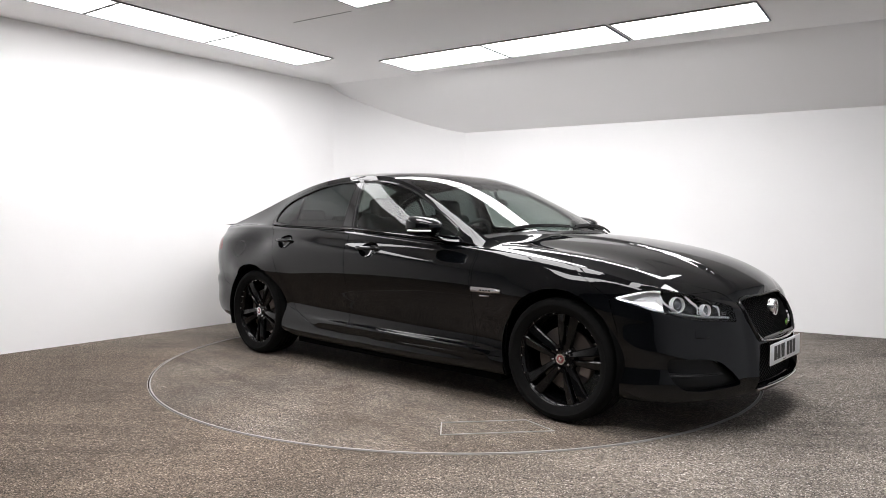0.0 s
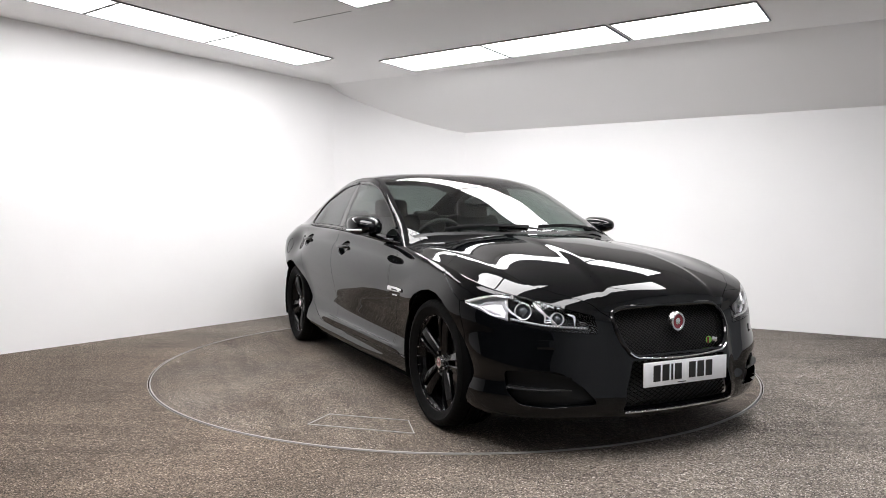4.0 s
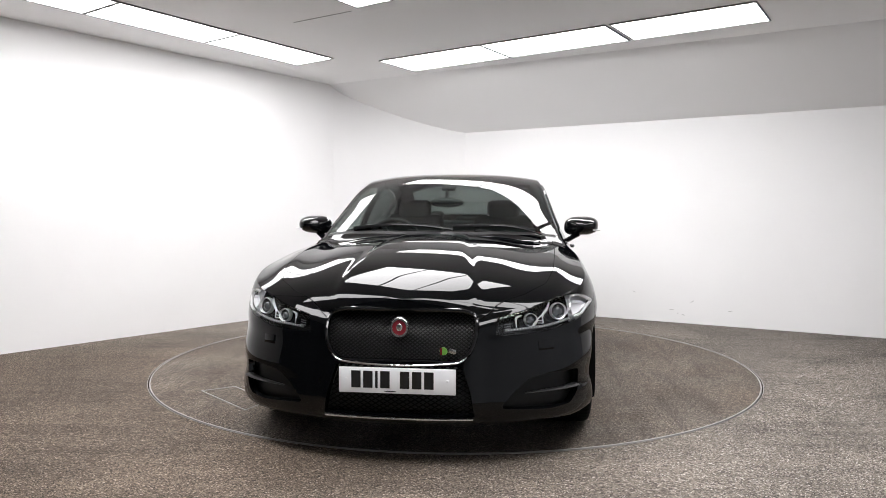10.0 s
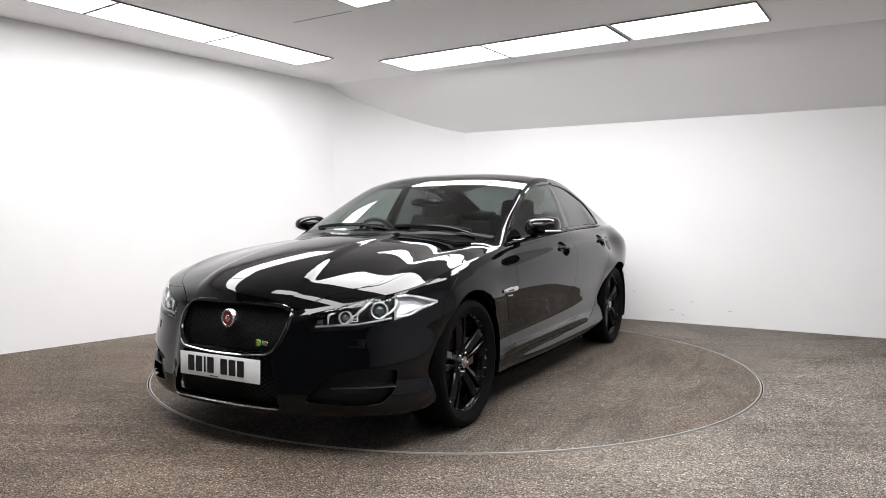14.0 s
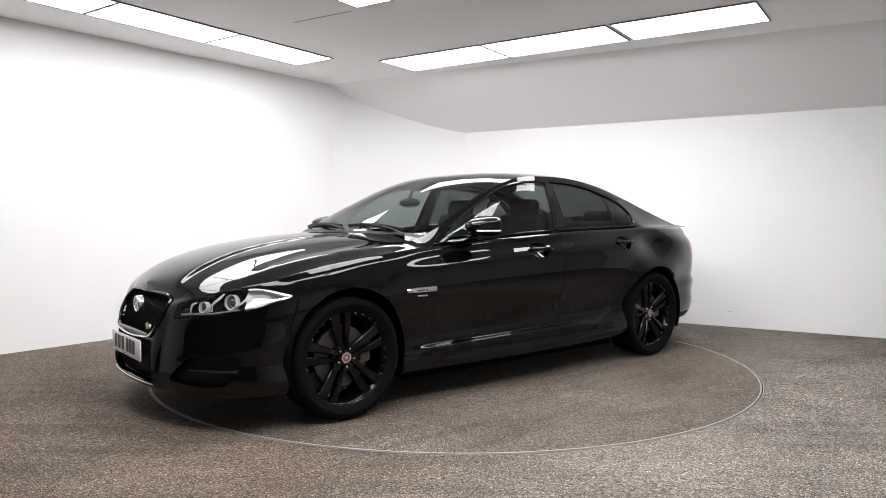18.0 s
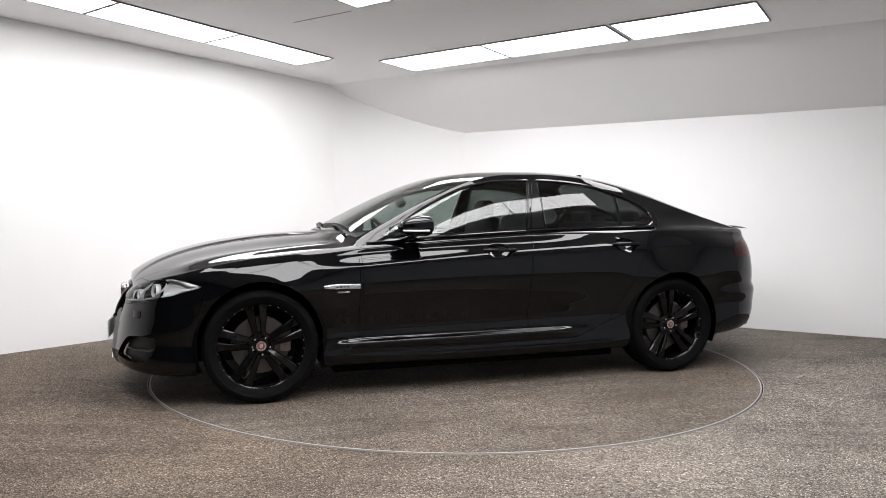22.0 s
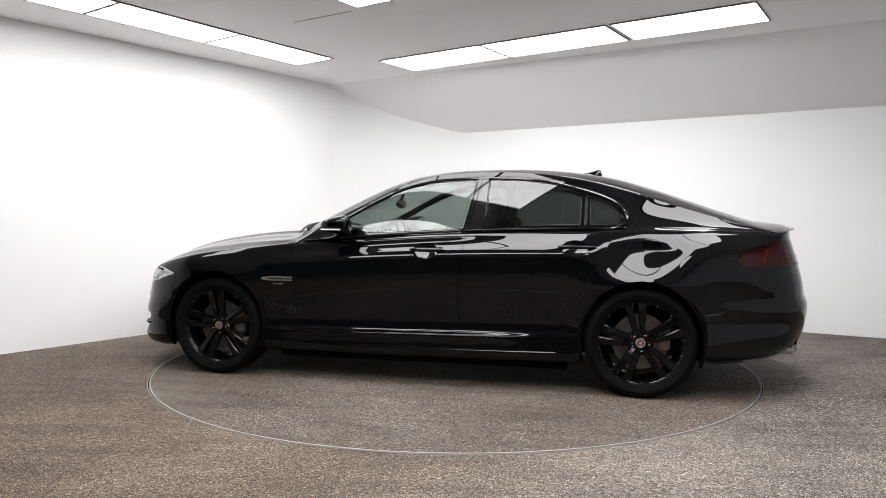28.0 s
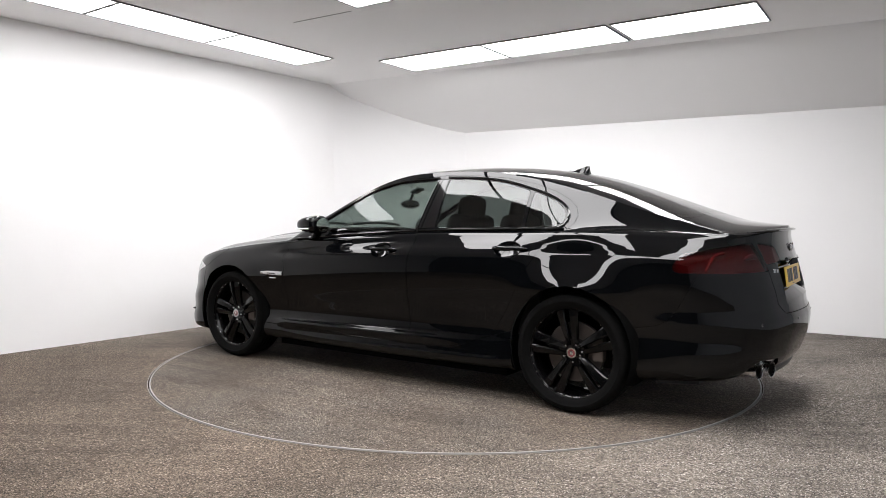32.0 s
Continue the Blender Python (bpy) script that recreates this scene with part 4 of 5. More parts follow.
def nose_at(y, z):
    """x of the bumper skin at a place seen from the front."""
    ay = abs(y)
    s = ay * 1.003
    for _ in range(6):
        p = side_point(s, min(max((z - z_floor(plan_x(s))) / (z_shoulder(plan_x(s)) - z_floor(plan_x(s))), 0), 1))
        s += ay - p.y
    return p.x


def lattice(zone, step, wire, deep, slope=1.0):
    """Diamond wire mesh filling a zone of the front view."""
    bm = bmesh.new()
    zs = [p[1] for p in zone]
    ys = [p[0] for p in zone]
    cz, reach = (min(zs) + max(zs)) / 2, max(ys) - min(ys) + max(zs) - min(zs)
    for sgn in (1, -1):
        k = -reach
        while k < reach:
            run = []
            t = min(ys)
            while t <= max(ys):
                z = cz + sgn * slope * (t - k)
                ok = min(zs) <= z <= max(zs) and inside(zone, (t, z))
                if ok:
                    run.append(Vector((nose_at(t, z) - deep + OX + sgn * wire * 0.4, t, z)))
                if (not ok or t + 0.012 > max(ys)) and len(run) > 1:
                    pts = [run[0], *run[3:-2:4], run[-1]]
                    tube(bm, pts, wire, 4, up=Vector((1, 0, 0)))
                if not ok:
                    run = []
                t += 0.012
            k += step
    return bm


g_half = rounded([(-0.4, 0.70), (0.275, 0.697), (0.343, 0.675), (0.347, 0.60), (0.326, 0.53), (0.278, 0.478), (-0.4, 0.468)], 0.04, 4)
g_half = [p for p in g_half if p[0] > 0.0]
g_zone = sorted(g_half, key=lambda p: -math.atan2(p[1] - 0.58, p[0]))
g_zone = g_zone + [(-y, z) for y, z in g_zone[::-1]]
part("grille_mesh", lattice(g_zone, 0.022, 0.0026, 0.022, 0.72), MESH_BLACK, car, "gloss black diamond mesh grille")
l_zone = [(-0.285, 0.455), (0.285, 0.455), (0.325, 0.33), (0.34, 0.235), (-0.34, 0.235), (-0.325, 0.33)]
part("lower_grille_mesh", lattice(l_zone, 0.036, 0.0028, 0.045, 0.6), MESH_BLACK, car, "black lower mesh grille")
rim_pts = [Vector((nose_at(y, z) + OX + 0.001, y, z)) for y, z in g_zone]
part("grille_surround", tube(bmesh.new(), rim_pts, 0.0105, 8, closed=True, up=Vector((1, 0, 0))), GLOSS, car, "gloss black grille surround")
low = [p for p in g_zone if p[1] < 0.515]
low = sorted(low, key=lambda p: p[0])
low = smooth_line([Vector((nose_at(y, z - 0.006) + OX + 0.013, y, z - 0.006)) for y, z in low], 50)
part("grille_lower_trim", tube(bmesh.new(), low, 0.0048, 6, up=Vector((1, 0, 0))), CHROME, car, "bright lower edge of the grille")
lip = [Vector((nose_at(y, 0.228) + OX + 0.004, y, 0.224)) for y in np.linspace(-0.335, 0.335, 15)]
part("bumper_lip", tube(bmesh.new(), lip, 0.0045, 6, up=Vector((1, 0, 0))), SILVER, car, "silver strip along the lower bumper lip")
b = lathe(bmesh.new(), [(0, 0.008), (0.031, 0.008), (0.033, 0.013), (0.041, 0.013), (0.045, 0.007), (0.045, -0.02), (0, -0.02)], 40, at(2.294, 0, 0.624) @ Z_TO_X @ Matrix.Diagonal((1.06, 0.96, 1, 1)))
badge = part("badge", b, SILVER, car, "round silver-rimmed front badge")
part("badge_enamel", lathe(bmesh.new(), [(0, 0.0105), (0.032, 0.0095)], 32, at(2.294, 0, 0.624) @ Z_TO_X @ Matrix.Diagonal((1.06, 0.96, 1, 1))), BADGE_RED, badge, "dark red enamel")
e = bmesh.new()
bmesh.ops.create_icosphere(e, subdivisions=3, radius=0.018, matrix=at(2.3035, 0, 0.625) @ Matrix.Diagonal((0.22, 0.80, 0.95, 1)))
part("badge_emblem", e, SILVER, badge, "plain raised silver emblem")
e = lathe(bmesh.new(), [(0, 0.006), (0.016, 0.006), (0.018, 0.0), (0, -0.004)], 24, at(2.306, 0.200, 0.523) @ Z_TO_X)
trim_badge = part("grille_badge", e, BADGE_GREEN, car, "small green and red enamel badge on the grille")
part("badge_stripe", box(bmesh.new(), (0.003, 0.010, 0.030), at(2.313, 0.190, 0.523), 0.001), BADGE_RED, trim_badge)
part("badge_emblem", box(bmesh.new(), (0.008, 0.034, 0.022), at(2.304, 0.240, 0.523) @ Matrix.Rotation(radians(-12), 4, "X"), 0.003), SILVER, trim_badge)


def number_plate(name, m, mat, label):
    """A plate with plain bars for its characters; local x is outwards."""
    p = part(name, box(bmesh.new(), (0.006, 0.523, 0.114), m, 0.002), mat, car, label)
    w, x = 0.042, -0.205
    for i in range(7):
        b = box(bmesh.new(), (0.002, 0.011 if i == 2 else w, 0.076), m @ Matrix.Translation((0.0036, x + (0.011 if i == 2 else w) / 2, 0.004)))
        part("character_bar", b, INK_AND_DARK, p, smooth=False)
        x += (0.011 if i == 2 else w) + 0.012 + (0.034 if i == 3 else 0)
    for y in (-0.228, 0.226):
        part("screw_cap", lathe(bmesh.new(), [(0, 0.006), (0.004, 0.005), (0.006, 0.002)], 10, m @ Matrix.Translation((0, y, 0.005)) @ Z_TO_X), mat, p)
    part("maker_mark", box(bmesh.new(), (0.001, 0.05, 0.004), m @ Matrix.Translation((0.0036, -0.03, -0.048))), INK_AND_DARK, p, smooth=False)


number_plate("front_plate", at(2.362, 0, 0.397), WHITE_PLATE, "white front number plate with black bars")
number_plate("rear_plate", at(-2.476, 0, 0.79) @ Matrix.Rotation(math.pi, 4, "Z") @ Matrix.Rotation(radians(-8), 4, "Y"), YELLOW_PLATE, "yellow rear number plate with black bars")

# ---------- lamps ----------


def d_axis(a, z, rid=LAMPF, way=-1):
    """Place on a lamp's skin by corner coordinate a = y - x (rear: y + x) and height."""
    best, bd = None, 9
    for f in skin.faces:
        if f.material_index == rid:
            c = f.calc_center_median()
            d = (c.y + way * c.x - a) ** 2 + ((c.z - z) * 1.5) ** 2
            if d < bd:
                best, bd = (c.copy(), f.normal.copy()), d
    return best


def flip(bm, sgn):
    if sgn < 0:
        for v in bm.verts:
            v.co.y *= -1
        bmesh.ops.reverse_faces(bm, faces=bm.faces[:])
    return bm


def on_lamp(a, z, deep):
    p, n = d_axis(a, z)
    return p - n * deep + Vector((OX, 0, 0)), n


for sgn in (1, -1):
    lamp = part("headlamp", sheet(LAMPF, 0.062, sgn), LAMP_BACK, car, "clear headlamp unit with projectors and a light strip", keep=True)
    part("lamp_lens", sheet(LAMPF, 0.0, sgn), LENS, lamp, "clear lens", keep=True).visible_shadow = False
    lining = sheet(LAMPF, 0.040, sgn)
    bmesh.ops.delete(lining, geom=[f for f in lining.faces if abs(f.calc_center_median().y) - f.calc_center_median().x + OX < -1.235], context="FACES")
    part("corner_lining", lining, LAMP_INNER, lamp, "bright silver lining of the outer corner", keep=True)
    # inward walls of the bucket
    lens_sheet = extract(LAMPF, False, sgn, 0.0012, 0.0)
    rim_e = [e for e in lens_sheet.edges if len(e.link_faces) == 1]
    lens_sheet.normal_update()
    way = sum((f.normal * f.calc_area() for f in lens_sheet.faces), Vector()).normalized()
    nm = {v: way for e in rim_e for v in e.verts}
    bk = bmesh.new()
    vm = {v: (bk.verts.new(v.co - n * 0.001), bk.verts.new(v.co - n * 0.062)) for v, n in nm.items()}
    for e in rim_e:
        a, c = e.verts
        bk.faces.new((vm[a][0], vm[c][0], vm[c][1], vm[a][1]))
    lens_sheet.free()
    part("lamp_bucket", bk, LAMP_BACK, lamp, "dark bright-finished lamp housing")
    for a, z, r, nm2 in ((-1.345, 0.692, 0.040, "main_projector"), (-1.575, 0.655, 0.031, "inner_projector")):
        c, n = on_lamp(a, z, 0.046)
        axis = (n * 0.55 + Vector((1, 0.12, 0)) * 0.6).normalized()
        q = axis.to_track_quat("Z", "Y").to_matrix().to_4x4()
        q.translation = c
        ring = lathe(bmesh.new(), [(r * 0.90, 0.0), (r * 0.91, 0.026), (r * 0.97, 0.028), (r * 1.0, 0.02), (r * 1.0, 0.0)], 32, q)
        part("projector_ring", flip(ring, sgn), LAMP_INNER, lamp, "chrome projector ring")
        ball = lathe(bmesh.new(), [(0, 0.026), (r * 0.34, 0.023), (r * 0.56, 0.014), (r * 0.66, 0.004), (r * 0.72, 0.006), (r * 0.90, 0.010), (r * 0.90, -0.01)], 28, q)
        part(nm2, flip(ball, sgn), BULB, lamp, "dark glass projector lens")
    for line, wide in ((((-1.215, 0.738), (-1.225, 0.71), (-1.255, 0.68), (-1.315, 0.648)), 0.0048), (((-1.415, 0.732), (-1.455, 0.705), (-1.478, 0.670), (-1.482, 0.635)), 0.0058), (((-1.625, 0.684), (-1.665, 0.665), (-1.685, 0.645), (-1.69, 0.624)), 0.0045)):
        pts = smooth_line([on_lamp(a, z, 0.020)[0] for a, z in line], 12)
        part("chrome_blade", flip(tube(bmesh.new(), pts, [wide * (0.55 + 0.75 * math.sin(math.pi * min(k / 10, 1))) for k in range(13)], 6), sgn), LAMP_INNER, lamp, "curved bright blade beside the projector")
    legs = bmesh.new()
    tube(legs, [on_lamp(a, z, 0.022)[0] for a, z in ((-1.502, 0.676), (-1.520, 0.652), (-1.552, 0.628))], 0.0034, 6)
    for z, a0, a1 in ((0.645, -1.487, -1.525), (0.634, -1.487, -1.538)):
        tube(legs, [on_lamp(a0, z, 0.022)[0], on_lamp(a1, z, 0.022)[0]], 0.0022, 6)
    part("bezel_ladder", flip(legs, sgn), LAMP_INNER, lamp, "small bright ladder between the projectors")
    # triangular outer reflector
    tri = bmesh.new()
    out_p = [on_lamp(a, z, 0.018)[0] for a, z in ((-0.985, 0.700), (-1.06, 0.684), (-1.15, 0.668), (-1.235, 0.660), (-1.212, 0.700), (-1.19, 0.728), (-1.08, 0.718))]
    in_p = [on_lamp(a, z, d)[0] for a, z, d in ((-1.03, 0.701, 0.026), (-1.08, 0.692, 0.026), (-1.15, 0.680, 0.026), (-1.21, 0.672, 0.027), (-1.195, 0.70, 0.036), (-1.175, 0.718, 0.038), (-1.09, 0.711, 0.034))]
    vo, vi = [tri.verts.new(p) for p in out_p], [tri.verts.new(p) for p in in_p]
    for i in range(7):
        j = (i + 1) % 7
        tri.faces.new((vo[i], vo[j], vi[j], vi[i]))
    tri.faces.new(vi)
    part("corner_reflector", flip(tri, sgn), LAMP_INNER, lamp, "bright silver corner reflector")
    fins = bmesh.new()
    for k in range(3):
        tube(fins, [on_lamp(a, z - 0.011 * k, 0.026)[0] for a, z in ((-1.70, 0.646), (-1.73, 0.642), (-1.755, 0.638))], 0.0024, 6)
    part("bezel_fins", flip(fins, sgn), LAMP_GREY, lamp, "silver fins at the inner end")
    rimline = [(-1.20, 0.752), (-1.12, 0.747), (-1.03, 0.734), (-0.955, 0.719), (-0.915, 0.709), (-0.955, 0.700), (-1.03, 0.684), (-1.12, 0.667), (-1.23, 0.651)]
    pts = smooth_line([on_lamp(a, z, 0.009)[0] for a, z in rimline], 26)
    part("corner_rim", flip(tube(bmesh.new(), pts, [0.0055 + 0.003 * math.sin(math.pi * k / 26) for k in range(27)], 6), sgn), LAMP_INNER, lamp, "bright band round the lamp's outer corner")
    strip = smooth_line([on_lamp(a, z, 0.010)[0] for a, z in ((-1.24, 0.649), (-1.36, 0.634), (-1.50, 0.621), (-1.62, 0.615), (-1.765, 0.608))], 26)
    part("light_strip", flip(tube(bmesh.new(), strip, 0.0062, 6), sgn), LAMP_GREY, lamp, "grey daytime light strip")
    for k in range(1, 26):
        ob = bmesh.new()
        bmesh.ops.create_icosphere(ob, subdivisions=1, radius=0.0032, matrix=Matrix.Translation(strip[k] + d_axis(-1.3, 0.65)[1] * 0.005))
        part("led_bead", flip(ob, sgn), BEAD, lamp)
    # headlamp washer flap in the bumper
    p, n = d_axis(-1.50, 0.535, FBUMP)
    q = n.to_track_quat("X", "Z").to_matrix().to_4x4()
    q.translation = p + Vector((OX, 0, 0))
    part("washer_flap", flip(box(bmesh.new(), (0.003, 0.082, 0.042), q, 0.0012), sgn), PAINT, car, "gloss black headlamp washer flap")
    # tail lamp: smoked red lens over a dark tray, a red block and a clear unit
    tl = part("tail_lamp", sheet(LAMPR, 0.035, sgn), LAMP_BACK, car, "smoked dark red tail lamp", keep=True)
    part("lamp_lens", sheet(LAMPR, 0.0, sgn), RED_LENS, tl, "smoked red lens", keep=True)
    blk = sheet(LAMPR, 0.028, sgn)
    part("red_reflector", blk, RED_BLOCK, tl, keep=True)
    unit = []
    for a, z in ((-1.70, 0.905), (-1.76, 0.912), (-1.83, 0.918), (-1.90, 0.922)):
        p, n = d_axis(a, z, LAMPR, 1)
        unit.append(p - n * 0.024 + Vector((OX, 0, 0)))
    part("clear_unit", flip(tube(bmesh.new(), smooth_line(unit, 8), [0.004, 0.009, 0.013, 0.015, 0.016, 0.016, 0.015, 0.013, 0.008], 8), sgn), LAMP_GREY, tl, "clear lamp unit behind the lens")
    band = []
    for a, z in ((-1.37, 0.842), (-1.40, 0.88), (-1.46, 0.925), (-1.53, 0.952)):
        p, n = d_axis(a, z, LAMPR, 1)
        band.append(p - n * 0.020 + Vector((OX, 0, 0)))
    part("red_band", flip(tube(bmesh.new(), smooth_line(band, 8), 0.009, 8), sgn), RED_BAND, tl, "brighter red light guide")
    ll = part("lid_lamp", sheet(LAMPL, 0.012, sgn), RED_BLOCK, car, "smoked dark red lamp on the boot lid", keep=True)
    part("lamp_lens", extract(LAMPL, False, sgn, 0.0012, 0.0), RED_LENS, ll, "smoked red lens", keep=True)
    # bumper intake fin
    fin = smooth_line([Vector((nose_at(y, z) + OX - 0.016, sgn * y, z)) for y, z in ((0.80, 0.335), (0.73, 0.332), (0.64, 0.330), (0.56, 0.328))], 12)
    part("intake_fin", tube(bmesh.new(), fin, [0.026 - 0.0016 * i for i in range(13)], 8, flat=0.35), TRIM, car, "satin black fin in the bumper intake")

# ---------- trim on the sides ----------


def side_at(x, z):
    """y of the body side at a place seen from the side."""
    lo, hi = 1.2, S_LEN - 1.2
    for _ in range(30):
        mid = (lo + hi) / 2
        if plan_x(mid) > x:
            lo = mid
        else:
            hi = mid
    bx = plan_x(lo)
    f = (z - z_floor(bx)) / (z_shoulder(bx) - z_floor(bx))
    return side_point(lo, min(max(f, 0), 1)).y


def glass_y(x, z):
    """y of the side glass at a place seen from the side."""
    lo, hi = 0.45, 0.9
    ys = side_at(x, 5.0)
    zs = z_shoulder(x)
    for _ in range(30):
        mid = (lo + hi) / 2
        if top_height(x, min(mid, ys), ys, zs) > z:
            lo = mid
        else:
            hi = mid
    return min(lo, ys)


for sgn in (1, -1):
    d1, d2 = doors[sgn]
    # belt moulding under the windows
    for x0, x1, dr in ((0.80, -0.305, d1), (-0.33, -1.36, d2)):
        pts = []
        for i in range(16):
            x = x0 + (x1 - x0) * i / 15
            z = z_shoulder(x) + 0.012
            pts.append(Vector((x + OX, sgn * (glass_y(x, z) + 0.004), z)))
        part("belt_moulding", tube(bmesh.new(), pts, 0.0075, 8, flat=0.9), GLOSS, dr, "gloss black belt moulding")
    # gloss surround along the top of the windows and round the rear quarter
    for line, dr in ((((-1.16, 1.056), (-1.305, 1.060), (-1.356, 1.086), (-1.368, 1.130), (-1.338, 1.184), (-1.277, 1.228), (-1.20, 1.263), (-1.08, 1.302), (-0.9, 1.350), (-0.68, 1.378), (-0.46, 1.386)), d2), (((-0.39, 1.384), (-0.07, 1.361), (0.13, 1.312), (0.32, 1.224), (0.51, 1.124), (0.64, 1.05)), d1)):
        q = smooth_line([(x, glass_y(x, z) + 0.003, z) for x, z in line], 44)
        part("window_surround", tube(bmesh.new(), [Vector((p.x + OX, sgn * p.y, p.z)) for p in q], 0.0085, 8), GLOSS, dr, "gloss black window surround")
    # door handles with their cups
    for x, z, dr in ((-0.088, 0.902, d1), (-1.060, 0.932, d2)):
        y = side_at(x, z)
        cup = extract(CUP1 if dr is d1 else CUP2, False, sgn, 0.0, 0.0)
        for v in cup.verts:
            r2 = ((v.co.x - OX - x - 0.012) / 0.086) ** 2 + ((v.co.z - z + 0.006) / 0.050) ** 2
            v.co.y -= sgn * 0.034 * max(0.0, 1 - r2) ** 0.8
        part("handle_cup", cup, PAINT, dr, "scooped recess behind the handle", keep=True)
        n = 14
        pts, rad = [], []
        for i in range(n + 1):
            t = -1 + 2 * i / n
            xx = x + 0.116 * t
            pts.append(Vector((xx + OX, sgn * (side_at(xx, z) + 0.016 * (1 - t ** 4) + 0.003), z + 0.004)))
            rad.append(0.0135 * (1 - 0.55 * abs(t) ** 5))
        part("door_handle", tube(bmesh.new(), pts, rad, 10, flat=1.0), PAINT, dr, "gloss black pull handle")
    # side vent with a bright blade
    blade = bmesh.new()
    n = 12
    secs = []
    for i in range(n + 1):
        x = 1.085 - 0.225 * i / n
        y = side_at(x, 0.695)
        h = 0.010 + 0.006 * min(i / 4, 1)
        secs.append([blade.verts.new((x + OX, sgn * (y + dy), 0.692 + dz * h)) for dy, dz in ((-0.004, -1), (0.006, -0.8), (0.009, 0.2), (0.004, 1), (-0.004, 1))])
    for a, b in zip(secs, secs[1:]):
        for i in range(5):
            j = (i + 1) % 5
            blade.faces.new((a[i], a[j], b[j], b[i]))
    blade.faces.new(secs[0][::-1])
    blade.faces.new(secs[-1])
    vent = part("side_vent", blade, SILVER, car, "bright silver side vent blade")
    for i in range(4):
        x = 1.005 - 0.022 * i
        part("letter_bar", box(bmesh.new(), (0.014, 0.002, 0.008), at(x, sgn * (side_at(x, 0.692) + 0.0092), 0.692)), INK_AND_DARK, vent, smooth=False)
    x = 0.965
    part("vent_badge", box(bmesh.new(), (0.075, 0.006, 0.010), at(x, sgn * (side_at(x, 0.662) + 0.002), 0.658), 0.002), SILVER, vent, "small silver badge below the blade")
    tri = bmesh.new()
    corners = [(1.05, 0.676), (0.868, 0.676), (0.868, 0.60), (0.895, 0.50), (0.93, 0.55), (0.99, 0.63)]
    fr = [tri.verts.new((x + OX, sgn * (side_at(x, z) + 0.0012), z)) for x, z in corners]
    bk = [tri.verts.new((x + OX, sgn * (side_at(x, z) - 0.01), z)) for x, z in corners]
    tri.faces.new(fr)
    for i in range(6):
        tri.faces.new((fr[i], fr[(i + 1) % 6], bk[(i + 1) % 6], bk[i]))
    part("vent_insert", tri, PAINT, vent, "gloss black tapering vent insert")
    # door mirror
    mir = bmesh.new()
    bmesh.ops.create_uvsphere(mir, u_segments=40, v_segments=24, radius=1.0)
    for v in mir.verts:
        x, y, z = v.co
        f = lambda q, ex=0.70: math.copysign(abs(q) ** ex, q)
        px = 0.162 * f(x, 0.85) if x > 0 else 0.034 * f(x)
        taper = 1 - 0.25 * max(x, 0)
        v.co = Vector((px, 0.116 * f(y) * taper, (0.068 if z > 0 else 0.062) * f(z) * taper + 0.006 * y))
    place = pose(0.468 + OX, 0.934, 1.061, 0, 0, 14)
    bmesh.ops.transform(mir, matrix=place, verts=mir.verts)
    housing = part("door_mirror", flip(mir, sgn), PAINT, car, "gloss black door mirror housing")
    arm = tube(bmesh.new(), smooth_line([(0.665 + OX, 0.795, 0.966), (0.60 + OX, 0.835, 0.972), (0.545 + OX, 0.872, 0.988), (0.51 + OX, 0.90, 1.0)], 10), [0.040, 0.040, 0.038, 0.036, 0.034, 0.032, 0.031, 0.03, 0.03, 0.03, 0.03], 12, flat=0.42)
    part("mirror_arm", flip(arm, sgn), GLOSS, housing, "gloss black mirror arm")
    ind = [place @ Vector((0.158 * math.cos(radians(a)) ** 0.8, 0.1155 * math.sin(radians(a)) ** 0.85, -0.024)) for a in range(14, 89, 6)]
    part("indicator", flip(tube(bmesh.new(), ind, 0.0062, 6, flat=0.9), sgn), LAMP_INNER, housing, "slim silver indicator strip")
    gl = bmesh.new()
    bmesh.ops.create_circle(gl, cap_ends=True, segments=24, radius=1.0, matrix=place @ pose(-0.0352, 0, 0, 0, -90, 0) @ Matrix.Diagonal((0.050, 0.090, 1, 1)))
    part("mirror_glass", flip(gl, sgn), MIRROR, housing, "mirror glass")
    # exhaust tips
    for x, y in ((-2.40, 0.56), (-2.445, 0.46)):
        m = at(x, sgn * y, 0.300) @ Matrix.Rotation(radians(-16 * sgn), 4, "Z") @ Matrix.Rotation(radians(-90), 4, "Y")
        b = lathe(bmesh.new(), [(0.034, -0.16), (0.040, -0.13), (0.043, -0.002), (0.0425, 0.003), (0.040, 0.002), (0.0385, -0.012)], 32, m)
        tip = part("exhaust_tip", b, SILVER, car, "satin chrome exhaust tip")
        part("tip_bore", lathe(bmesh.new(), [(0.0383, -0.010), (0.037, -0.07), (0, -0.07)], 24, m), INK_AND_DARK, tip, "sooty black bore")
    for y, z in ((0.62, 0.56), (0.25, 0.57)):
        s = S_LEN - y * 1.05
        p = side_point(s, 0.40)
        part("parking_sensor", lathe(bmesh.new(), [(0, 0.0015), (0.008, 0.001), (0.010, -0.001), (0.010, -0.006)], 14, Matrix.Translation((p.x + OX, sgn * p.y, p.z)) @ Matrix.Rotation(radians(-90), 4, "Y")), GLOSS, car)

# fuel flap on the car's right
ring = [(-1.69 + 0.066 * math.cos(math.pi * i / 24), 0.852 + 0.066 * math.sin(math.pi * i / 24)) for i in range(48)]
flap = tube(bmesh.new(), [Vector((x + OX, -side_at(x, z), z)) for x, z in ring], 0.0022, 6, closed=True, up=Vector((0, 1, 0)))
